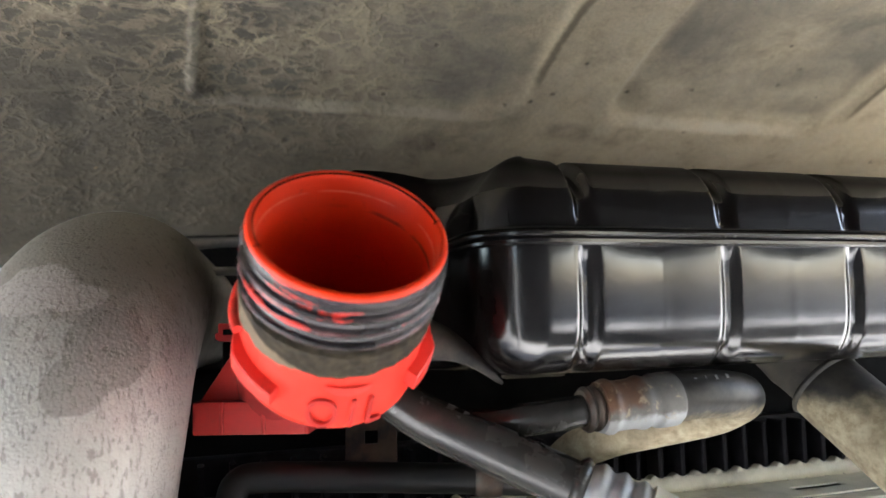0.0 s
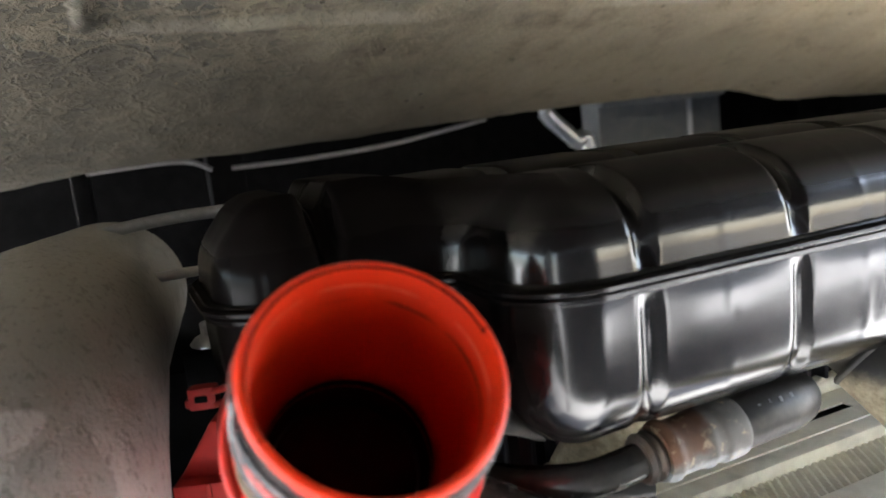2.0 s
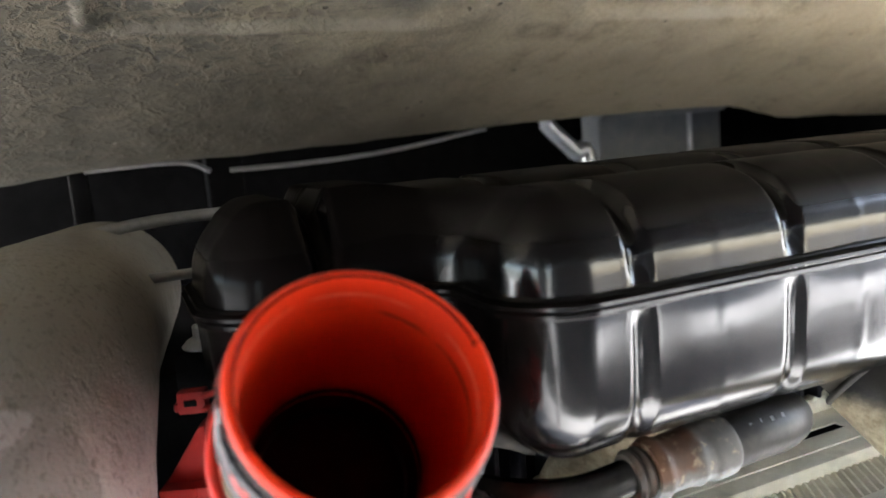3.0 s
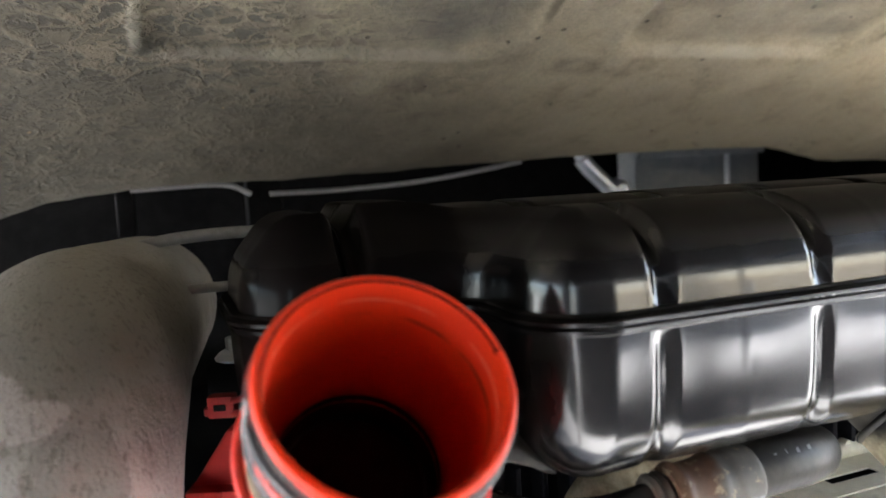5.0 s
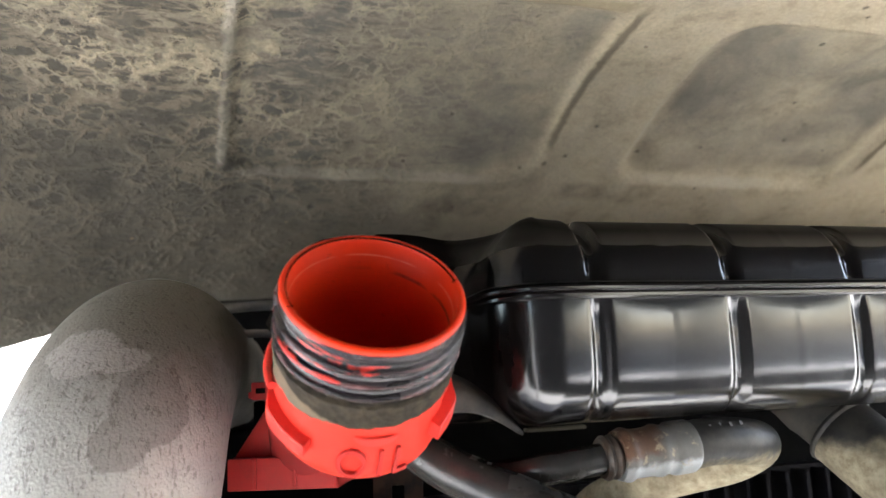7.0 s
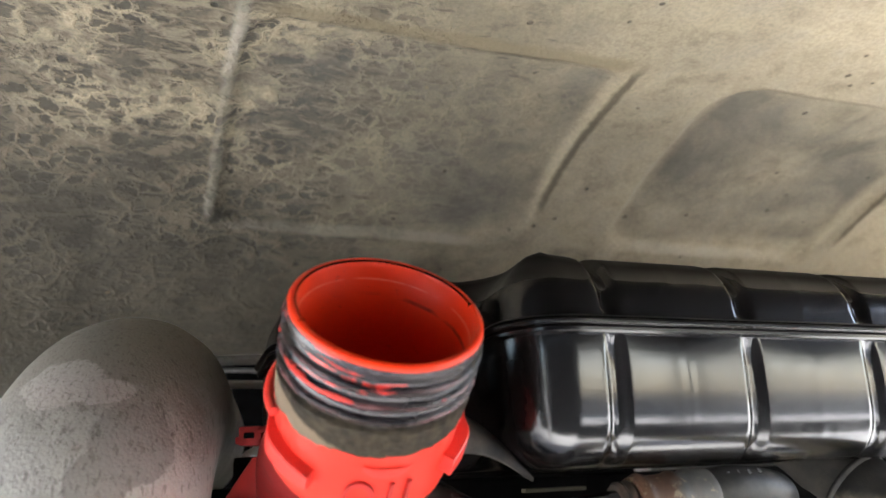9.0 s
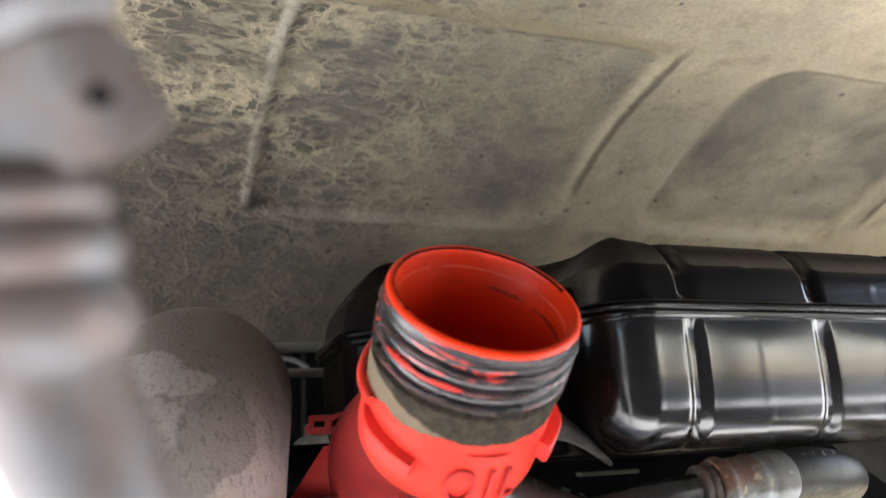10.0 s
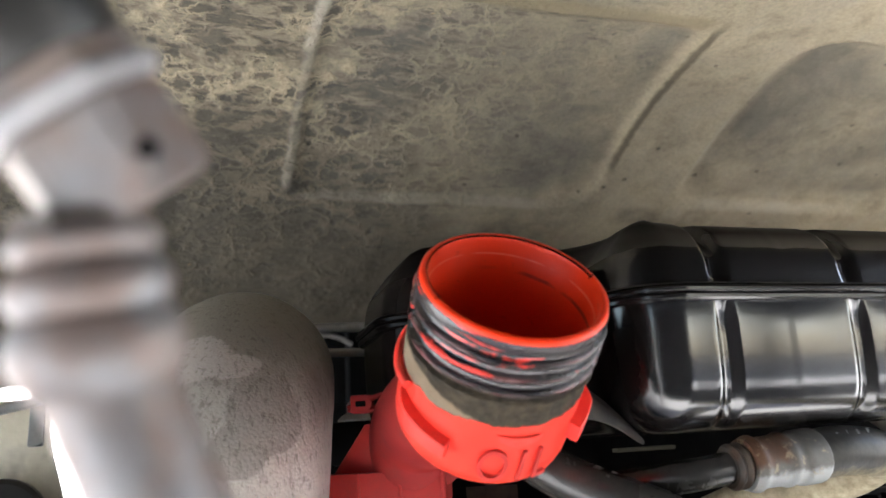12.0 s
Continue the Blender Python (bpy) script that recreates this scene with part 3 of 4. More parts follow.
def build_panel():
    nu, nv = 460, 190
    u0, u1 = -0.36, 1.05
    bm = bmesh.new()
    rows = []
    for j in range(nv + 1):
        v = 0.21 + 0.49 * j / nv
        row = []
        zv = panel_z(v)
        k = smoothstep(0.40, 0.70, v)
        for i in range(nu + 1):
            u = u0 + (u1 - u0) * i / nu
            z = zv + k * (panel_low(u) - 0.090)
            du = 0.0030 * noise.noise((u * 11, v * 11, 1)) + 0.0016 * noise.noise((u * 45, v * 45, 2))
            dv = 0.0022 * noise.noise((u * 11, v * 11, 5)) + 0.0012 * noise.noise((u * 45, v * 45, 6))
            bead = (u + du - 0.0085 - 0.05 * max(0.0, 0.524 - v)) / 0.0042
            z -= 0.0013 * math.exp(-bead * bead) * smoothstep(0.30, 0.34, v) * smoothstep(0.535, 0.515, v)
            z += pocket(u + du, v + dv, 0.012 + 0.05 * max(0.0, 0.524 - v), 0.242, 0.350, 0.5262, 0.024, 0.0045, 0.0038)
            z += pocket(u, v, 0.319, 0.545, 0.346, 0.5265, 0.030, 0.005, 0.0058)
            z += pocket(u, v, 0.622, 0.84, 0.346, 0.5265, 0.030, 0.005, 0.0058)
            z += 0.0022 * noise.noise((u * 14, v * 14, 3)) + 0.0009 * noise.noise((u * 50, v * 50, 7))
            row.append(bm.verts.new((u, v, z)))
        rows.append(row)
    for a, b in zip(rows, rows[1:]):
        for i in range(nu):
            bm.faces.new((a[i], a[i + 1], b[i + 1], b[i]))
    geom = bmesh.ops.extrude_face_region(bm, geom=list(bm.faces))
    for v in geom["geom"]:
        if isinstance(v, bmesh.types.BMVert):
            v.co += Vector((0, 0.001, 0.003))
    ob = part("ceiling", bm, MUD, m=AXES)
    return tagged(ob, "mud-caked pressed panel arching over the engine", "engine bay panel", kind="structure")


build_panel()

# unseen surfaces, added to block light and shape what the cover mirrors
for name, lo, hi, label, cat in (
    ("roof_blocker", (-1.25, -0.62, 0.262), (0.75, 1.0, 0.30), "unseen dark slab over the bay, added to block sky and sun", "floor"),
    ("roof_blocker", (0.75, 0.15, 0.262), (1.4, 1.0, 0.30), "unseen dark slab over the bay, added to block sky and sun", "floor"),
    ("right_blocker", (1.00, 0.42, -0.9), (1.04, 0.95, 0.27), "unseen dark wall added to keep light out of the bay's rear", "wall"),
    ("under_blocker", (-0.9, 0.12, -0.93), (1.8, 0.35, -0.88), "unseen dark plate added under the engine to block ground light", "tray"),
    ("front_blocker", (-1.40, -0.66, -0.74), (-0.78, -0.62, 0.262), "unseen dark screen in front, standing in for a person's dark reflection", "wall"),
    ("front_blocker", (-0.60, -0.66, -0.74), (0.62, -0.62, 0.262), "unseen dark screen in front, standing in for a person's dark reflection", "wall"),
    ("upper_blocker", (0.62, -0.655, 0.17), (1.9, -0.625, 0.64), "unseen dark panel added to darken what the cover mirrors from above", "sill"),
    ("post_blocker", (0.84, -0.655, -0.376), (0.92, -0.625, 0.166), "unseen dark post added to break up the cover's reflection", "post"),
    ("lower_blocker", (0.62, -0.655, -1.0), (1.9, -0.625, -0.38), "unseen dark panel added to darken what the cover mirrors from below", "step"),
):
    tagged(part(name, box(lo, hi, 0.004), GREY_SHEET if name in ("front_blocker", "upper_blocker", "lower_blocker", "post_blocker") else DARK, m=AXES), label, cat, kind="structure")


# low wall out of view, added to dim what the cover mirrors
tagged(part("reflection_wall", box((-4.0, -4.6, -1.15), (9.0, -4.4, 0.02), 0.01), DULL_WALL, m=AXES), "unseen low grey wall added to dim the cover's reflections", "wall", kind="structure")
tagged(part("wall_left", box((-1.6, 0.0, -1.15), (1.6, 0.06, 1.2), 0.004), WHITEWASH, m=pose(-1.5, 2.3, 0, 0, 0, 32)), "plain pale wall beyond the vehicle", "wall", kind="structure")


# ---- the black two-part cover ----
GROOVES = [0.1545, 0.2180, 0.2815, 0.3450, 0.4085, 0.4720, 0.5355]


def groove(u):
    g = 0.0
    for k in GROOVES:
        d = abs(u - k)
        if d < 0.012:
            g = max(g, 1 - smoothstep(0.0012, 0.0054, d))
    return g


def crease(u):
    c = 0.0
    for a, b in zip(GROOVES, GROOVES[1:]):
        c += max(0.0, 1 - abs(u - (a + b) / 2) / 0.0035)
    return c


def pillow(u):
    """The panels between the grooves swell a little."""
    f = (u - 0.1545) / 0.0635
    f = (f - math.floor(f)) * 2 - 1
    return (1 - f * f) * smoothstep(0.128, 0.150, u) if u > 0.1545 else (1 - ((u - 0.134) / 0.0205) ** 2) * smoothstep(0.112, 0.122, u) * 0.6


def rounded_loop(corners, step=0.0011):
    """Points along a polygon with rounded corners, with their inward normals."""
    out = []
    n = len(corners)
    arcs = []
    for i, (x, y, r) in enumerate(corners):
        p = Vector((x, y))
        a = (Vector(corners[i - 1][:2]) - p).normalized()
        b = (Vector(corners[(i + 1) % n][:2]) - p).normalized()
        half = a.angle(b) / 2
        c = p + (a + b).normalized() * (r / math.sin(half))
        t = r / math.tan(half)
        p0, p1 = p + a * t, p + b * t
        k = max(5, int(r * (math.pi - 2 * half) / 0.0016))
        a0 = math.atan2(p0.y - c.y, p0.x - c.x)
        turn = (math.atan2(p1.y - c.y, p1.x - c.x) - a0 + math.pi) % (2 * math.pi) - math.pi
        arcs.append([c + Vector((math.cos(a0 + turn * q / k), math.sin(a0 + turn * q / k))) * r for q in range(k + 1)])
    for i, arc in enumerate(arcs):
        out += arc
        q0, q1 = arc[-1], arcs[(i + 1) % n][0]
        m = int((q1 - q0).length / step)
        out += [q0.lerp(q1, q / m) for q in range(1, m)]
    pts = []
    m = len(out)
    for i, p in enumerate(out):
        t = (out[(i + 1) % m] - out[i - 1]).normalized()
        pts.append((p, Vector((-t.y, t.x))))
    return pts


COVER_PLAN = [(0.1145, 0.259, 0.023), (0.62, 0.259, 0.04), (0.62, 0.412, 0.04), (0.036, 0.412, 0.034), (0.036, 0.312, 0.025), (0.117, 0.318, 0.016)]


def squeeze(p):
    """Less inset round the near corner, so that the sides never cross."""
    return 0.55 + 0.45 * smoothstep(0.125, 0.16, p.x) if p.y < 0.30 else 0.55


def cover_half(rows, grooved, spine_rows, swell=0.0, spine_v=0.345):
    """rows: (inset, height, groove weight); then on to a spine line by spine_rows (0..1, height)."""
    loop = rounded_loop(COVER_PLAN)
    bm = bmesh.new()
    rings = []
    last = rows[-1]
    for inset, z, w in rows:
        ring = []
        for p, nrm in loop:
            q = p + nrm * (min(inset, 0.010) + max(0.0, inset - 0.010) * squeeze(p))
            g = groove(q.x) * w * (0.0 if p.x < 0.12 else 1.0)
            if p.x < 0.1 and p.y < 0.34:
                g = 1.3 * w * (1 - smoothstep(0.001, 0.006, abs(q.x - 0.0745)))
            q = q + nrm * (grooved * g) - nrm * (0.00014 * crease(q.x) + (swell * pillow(q.x) if p.y < 0.27 else 0.0)) * w
            ring.append(bm.verts.new((q.x, q.y, z)))
        rings.append(ring)
    for k, zf in spine_rows:
        ring = []
        for p, nrm in loop:
            q = p + nrm * (min(last[0], 0.010) + max(0.0, last[0] - 0.010) * squeeze(p))
            s = Vector((min(max(q.x, 0.10), 0.56), spine_v))
            q = q.lerp(s, k)
            ring.append(bm.verts.new((q.x, q.y, zf(q.x, q.y))))
        rings.append(ring)
    m = len(loop)
    for a, b in zip(rings, rings[1:]):
        for i in range(m):
            bm.faces.new((a[i], a[(i + 1) % m], b[(i + 1) % m], b[i]))
    return bm


def build_cover():
    cover = thing("valve_cover", AXES.copy(), "glossy black painted two-part ribbed metal cover on the engine", "engine cover")
    low = [(0.0005, 0.035, 0), (0.0005, 0.033, 0.4), (0.0006, 0.027, 1), (0.0008, 0.020, 1), (0.0010, 0.014, 1), (0.0013, 0.009, 1), (0.0017, 0.005, 1), (0.0023, 0.0015, 1), (0.0032, -0.0018, 1), (0.0046, -0.0050, 1), (0.0062, -0.0075, 1), (0.0083, -0.0098, 1), (0.0105, -0.0115, 1), (0.0130, -0.0128, 1), (0.0156, -0.0136, 0.8), (0.019, -0.0141, 0.5), (0.028, -0.0145, 0.3)]
    bm = cover_half(low, 0.0020, [(0.5, lambda u, v: -0.0145), (1.0, lambda u, v: -0.0145)], 0.0006)
    part("lower_shell", bm, BLACK, cover)

    def top(u, v):
        wave = 0.0110 * smoothstep(0.095, 0.125, u) * math.exp(-(((v - 0.330) / 0.015) ** 2))
        return 0.0690 - wave - 0.006 * groove(u)

    up = [(0.0005, 0.040, 0), (0.0008, 0.0425, 0.4), (0.0011, 0.0455, 1), (0.0015, 0.0490, 1), (0.0022, 0.0525, 1), (0.0036, 0.0560, 1), (0.0060, 0.0592, 1), (0.0094, 0.0622, 1), (0.0140, 0.0648, 1), (0.0200, 0.0670, 1), (0.027, 0.0686, 1)]
    bm = cover_half(up, 0.0022, [(k / 14, top) for k in range(1, 15)])
    for v in bm.verts:
        d = v.co
        if d.z > 0.046:
            d.z += 0.003 * smoothstep(0.055, 0.068, d.z)
            d.z -= (0.0045 * groove(d.x) + 0.0075 * (1 - smoothstep(0.001, 0.0075, abs(d.x - 0.0745))) - (0.0015 + 0.0023 * smoothstep(0.072, 0.082, d.x)) * smoothstep(0.122, 0.098, d.x) * smoothstep(0.040, 0.060, d.x) * smoothstep(0.318, 0.338, d.y)) * smoothstep(0.046, 0.066, d.z)
    part("upper_shell", bm, BLACK, cover)
    # rolled seam between the halves
    loop = rounded_loop(COVER_PLAN)
    prof = [(0.004, 0.0345), (-0.0016, 0.0345), (-0.0024, 0.0352), (-0.0024, 0.0364), (-0.0016, 0.0370), (-0.0030, 0.0374), (-0.0036, 0.0380), (-0.0036, 0.0391), (-0.0029, 0.0397), (-0.0018, 0.0399), (-0.0022, 0.0404), (-0.0018, 0.0411), (0.004, 0.0411)]
    bm = bmesh.new()
    rings = [[bm.verts.new(((p + nrm * (i + 0.00012 * noise.noise((p.x * 14, p.y * 14, z * 1400)))).x, (p + nrm * (i + 0.00012 * noise.noise((p.x * 14, p.y * 14, z * 1400)))).y, z + 0.00025 * noise.noise((p.x * 22, p.y * 22, z * 900)))) for p, nrm in loop] for i, z in prof]
    for a, b in zip(rings, rings[1:] + rings[:1]):
        for i in range(len(loop)):
            bm.faces.new((a[i], a[(i + 1) % len(loop)], b[(i + 1) % len(loop)], b[i]))
    part("seam_flange", bm, BLACK_SEAM, cover, "rolled seam with layered edges")
    return cover


build_cover()

# ---- the red oil filler neck ----
NECK_AXIS = Vector((0.2544, -0.6798, 0.6879)).normalized()
NECK_AT = Vector((-0.02453, 0.24589, 0.03659))
side = Vector((0.98078, 0.19513, 0.0))
side = (side - NECK_AXIS * side.dot(NECK_AXIS)).normalized()
NECK_M = Matrix.Translation(NECK_AT) @ Matrix((side, NECK_AXIS.cross(side), NECK_AXIS)).transposed().to_4x4()


def build_neck():
    neck = thing("oil_filler_neck", NECK_M, "open red plastic oil filler neck with grimy threads", "oil filler")
    R = 0.0310
    # threaded and mud-caked outside
    prof = [(0.0305, -0.0008), (R + 0.0005, -0.0014), (R + 0.0007, -0.003), (R + 0.0003, -0.0055)]
    for k in range(3):
        z = -0.0056 - k * 0.0055
        prof += [(R - 0.0004, z), (R - 0.0002, z - 0.0005), (R + 0.0007, z - 0.0010), (R + 0.0013, z - 0.0014), (R + 0.0016, z - 0.0020), (R + 0.0014, z - 0.0027), (R + 0.0008, z - 0.0034), (R - 0.0003, z - 0.0042), (R - 0.0005, z - 0.0050)]
    prof += [(R, -0.0218), (R + 0.0012, -0.0235), (R + 0.0007, -0.029), (R + 0.0006, -0.0335), (R + 0.0004, -0.036), (R + 0.0006, -0.042), (R + 0.0006, -0.052), (R + 0.0004, -0.0555), (R - 0.0002, -0.0585), (R - 0.0018, -0.0612), (R - 0.0050, -0.0632), (R - 0.0068, -0.0638)]
    bm = lathe(prof, 96)
    for v in bm.verts:
        if -0.036 < v.co.z < -0.004:
            k = 1 + 0.006 * noise.noise(v.co * 90) + (0.020 if v.co.z < -0.0225 else 0.0025) * noise.noise(v.co * 260)
            v.co.x *= k
            v.co.y *= k
        if -0.022 < v.co.z < -0.006:
            v.co.z += 0.0045 * (math.atan2(v.co.y, v.co.x) / (2 * math.pi)) * 0.6
    part("threaded_collar", bm, NECK, neck, "threads black with oily grime above a dried mud band")
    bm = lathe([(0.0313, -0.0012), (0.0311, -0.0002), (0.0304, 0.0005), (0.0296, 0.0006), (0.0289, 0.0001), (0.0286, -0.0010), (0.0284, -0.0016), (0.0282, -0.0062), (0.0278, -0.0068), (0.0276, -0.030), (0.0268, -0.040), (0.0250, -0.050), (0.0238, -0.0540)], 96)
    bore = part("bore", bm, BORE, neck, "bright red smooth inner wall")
    # dark split line on the lip
    bm = lathe([(0.02915, 0.0002), (0.02910, 0.00052), (0.02892, 0.00040), (0.02882, -0.0002)], 120)
    gone = []
    for f in bm.faces:
        c = f.calc_center_median()
        a = math.degrees(math.atan2(c.y, c.x)) % 360
        if not (12 < a < 205) or noise.noise((a * 0.03, 0, 0)) > 0.55:
            gone.append(f)
    bmesh.ops.delete(bm, geom=gone, context="FACES")
    part("lip_crack", bm, DARK, bore, "dark crack round the lip")
    for ang in (14, 204):
        part("lip_notch", box((0.0286, -0.00017, -0.001), (0.0306, 0.00017, 0.0006), 0.00005, 1, Matrix.Rotation(radians(ang), 4, "Z")), DARK, bore, "dark notch in the lip")
    # bayonet ramps
    for a0, s0, w0, a1, s1, w1 in ((186, 0.040, 0.008, 237, 0.0442, 0.0052), (350, 0.034, 0.010, 318, 0.0400, 0.0065)):
        bm = bmesh.new()
        rows = []
        for k in range(11):
            f = k / 10
            a, top, w = radians(a0 + (a1 - a0) * f), -(s0 + (s1 - s0) * f), w0 + (w1 - w0) * f
            out = R + 0.0015 + 0.0035 * smoothstep(0.0, 0.45, f)
            rows.append([bm.verts.new((r * math.cos(a), r * math.sin(a), z)) for r, z in ((R - 0.002, top), (out - 0.0004, top), (out, top - 0.0005), (out, top - w + 0.0005), (out - 0.0004, top - w), (R - 0.002, top - w))])
        for p, q in zip(rows, rows[1:]):
            for i in range(6):
                bm.faces.new((p[i], p[(i + 1) % 6], q[(i + 1) % 6], q[i]))
        bm.faces.new(rows[0])
        bm.faces.new(rows[-1][::-1])
        part("bayonet_ramp", bm, RED, neck)
    # half-round relief above the word
    bm = bmesh.new()
    grid = []
    for i in range(17):
        row = []
        for j in range(6):
            f, g = -1 + i / 8, j / 5
            h = math.sqrt(max(0.0, 1 - f * f)) * 0.0042
            a = radians(277.5) + 0.0078 * f / R
            rr = R + 0.0007 + 0.0006 * (1 - f * f) * (1 - 0.6 * g)
            row.append(bm.verts.new((rr * math.cos(a), rr * math.sin(a), -0.0372 - h * g)))
        grid.append(row)
    for p, q in zip(grid, grid[1:]):
        for j in range(5):
            bm.faces.new((p[j], p[j + 1], q[j + 1], q[j]))
    part("relief_boss", bm, RED, neck, "small half-round raised boss")
    # thin retaining strap
    pts = [Vector(((R + 0.0022) * math.cos(radians(a)), (R + 0.0022) * math.sin(radians(a)), -0.026 - 0.010 * math.sin(radians(a - 90)))) for a in range(60, 201, 5)]
    part("strap", tube(pts, 0.0016, 10), RED, neck, "thin red tether strap")
    # raised word
    cu = bpy.data.curves.new("word", "FONT")
    cu.body, cu.size, cu.extrude, cu.align_x = "OIL", 0.0195, 0.0005, "CENTER"
    cu.space_character = 1.38
    ob = new("word_source", cu)
    me = bpy.data.meshes.new_from_object(ob)
    bpy.data.objects.remove(ob)
    bm = bmesh.new()
    bm.from_mesh(me)
    bmesh.ops.subdivide_edges(bm, edges=[e for e in bm.edges if e.calc_length() > 0.002], cuts=3)
    for v in bm.verts:
        x, y, z = v.co
        a = radians(277.5) + 0.66 * x / R
        rr = R + 0.0015 + z
        v.co = (rr * math.cos(a), rr * math.sin(a), -0.0562 + y)
    part("lettering", bm, RED_LETTER, neck, "the letters OIL moulded in the red plastic", smooth=False)
    return neck


build_neck()


def build_filler_base():
    base = thing("filler_base", pose(0, 0, 0), "red plastic filler elbow and ribbed base under the neck", "oil filler base")
    path = spline([Vector((-0.0385, 0.283, -0.001)), Vector((-0.050, 0.303, 0.0)), Vector((-0.062, 0.325, -0.002)), Vector((-0.068, 0.340, -0.008)), Vector((-0.070, 0.350, -0.020))], 8)
    inner = NECK_M.inverted()
    bm = tube(path, lambda k: 0.0235 - 0.0025 * smoothstep(0.2, 0.6, k), 40)
    cut = [v for v in bm.verts if (inner @ v.co).xy.length < 0.0255 and (inner @ v.co).z > -0.066]
    bmesh.ops.delete(bm, geom=cut, context="VERTS")
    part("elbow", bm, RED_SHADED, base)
    bore_path = spline([NECK_AT - NECK_AXIS * q for q in (0.050, 0.054, 0.058, 0.062)], 8)
    part("elbow_lining", tube([inner @ p for p in bore_path], lambda k: 0.0240 - 0.0025 * smoothstep(0.3, 0.7, k), 40, open_start=True), BORE_SHADE, base, "inside of the elbow, its deep shade put into the colour", m=NECK_M)
    m = pose(-0.1055, 0.362, -0.0378, 90, 0, -2)
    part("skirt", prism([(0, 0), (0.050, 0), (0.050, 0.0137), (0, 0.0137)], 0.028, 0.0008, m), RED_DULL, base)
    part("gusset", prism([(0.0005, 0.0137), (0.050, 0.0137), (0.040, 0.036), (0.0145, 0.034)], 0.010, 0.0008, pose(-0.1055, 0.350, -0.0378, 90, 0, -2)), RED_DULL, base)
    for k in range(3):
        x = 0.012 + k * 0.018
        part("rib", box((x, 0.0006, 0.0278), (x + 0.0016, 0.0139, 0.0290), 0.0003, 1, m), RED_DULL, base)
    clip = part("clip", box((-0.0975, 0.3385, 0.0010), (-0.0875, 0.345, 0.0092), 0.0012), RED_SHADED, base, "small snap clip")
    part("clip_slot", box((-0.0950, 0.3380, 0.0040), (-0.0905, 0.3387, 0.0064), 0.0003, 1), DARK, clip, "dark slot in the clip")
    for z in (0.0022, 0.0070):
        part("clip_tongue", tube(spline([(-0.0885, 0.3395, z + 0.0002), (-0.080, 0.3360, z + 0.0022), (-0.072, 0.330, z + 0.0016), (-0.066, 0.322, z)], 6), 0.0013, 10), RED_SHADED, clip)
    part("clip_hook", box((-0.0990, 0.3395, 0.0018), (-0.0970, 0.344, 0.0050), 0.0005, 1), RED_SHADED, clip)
    return base


build_filler_base()


# ---- the cast pipe ----
def build_cast_pipe():
    cx, cy, start, b, over = -0.1429, 0.3055, -0.0485, 0.0672, 0.07
    up = Vector((0.126, -0.010, 1.0))
    path = [Vector((cx, cy, 0)) + up * (start - 0.42 + 0.02 * i) for i in range(22)]
    up.normalize()
    d = Vector((-0.2257, 0.9742, 0))
    d = (d - up * d.dot(up)).normalized()
    foot = path[-1]
    turn = math.pi / 2 + over
    path += [foot + d * (b * (1 - math.cos(turn * i / 18))) + up * (b * math.sin(turn * i / 18)) for i in range(1, 19)]
    away = d * math.sin(turn) + up * math.cos(turn)
    path += [path[-1] + away * 0.02 * i for i in range(1, 9)]
    r = lambda k: 0.0455 - 0.0026 * smoothstep(0.45, 0.85, k)
    o = Matrix.Translation((cx, cy, 0))
    local = [o.inverted() @ p for p in path]
    ob = part("cast_pipe", tube(local, r, 56, wobble=0.01), CAST, m=o)
    return tagged(ob, "thick grey cast metal pipe elbow, dusty and stained", "pipe")


build_cast_pipe()


# ---- hoses and pipes under the cover ----
def build_black_tube():
    t = thing("coolant_pipe", pose(0, 0, 0), "black bent metal pipe with a crimped hose end", "pipe")
    path = spline([(-0.055, 0.332, 0.004), (-0.034, 0.322, -0.011), (-0.008, 0.312, -0.029), (0.020, 0.303, -0.041), (0.048, 0.296, -0.053)], 12)
    part("tube", tube(path, 0.0092, 32), TUBE_BLACK, t)
    d = (path[-1] - path[-6]).normalized()
    a = path[-1]
    part("collar", tube(straight(a - d * 0.001, a + d * 0.004, 10), lambda k: 0.0098 + 0.0018 * math.sin(math.pi * k), 32), TUBE_BLACK, t)
    part("crimp", tube(straight(a + d * 0.004, a + d * 0.026, 40), lambda k: 0.0100 + 0.0018 * math.sin(k * 9.5) ** 2, 32), CRIMP, t, "pale crimped sleeve")
    part("hose", tube(spline([a + d * 0.025, a + d * 0.06 + Vector((0, 0, -0.004)), a + d * 0.13 + Vector((0, -0.01, -0.03)), a + d * 0.2 + Vector((0, -0.02, -0.1))], 12), 0.0118, 32), CREAM, t, "hose caked in pale dust")
    return t


build_black_tube()


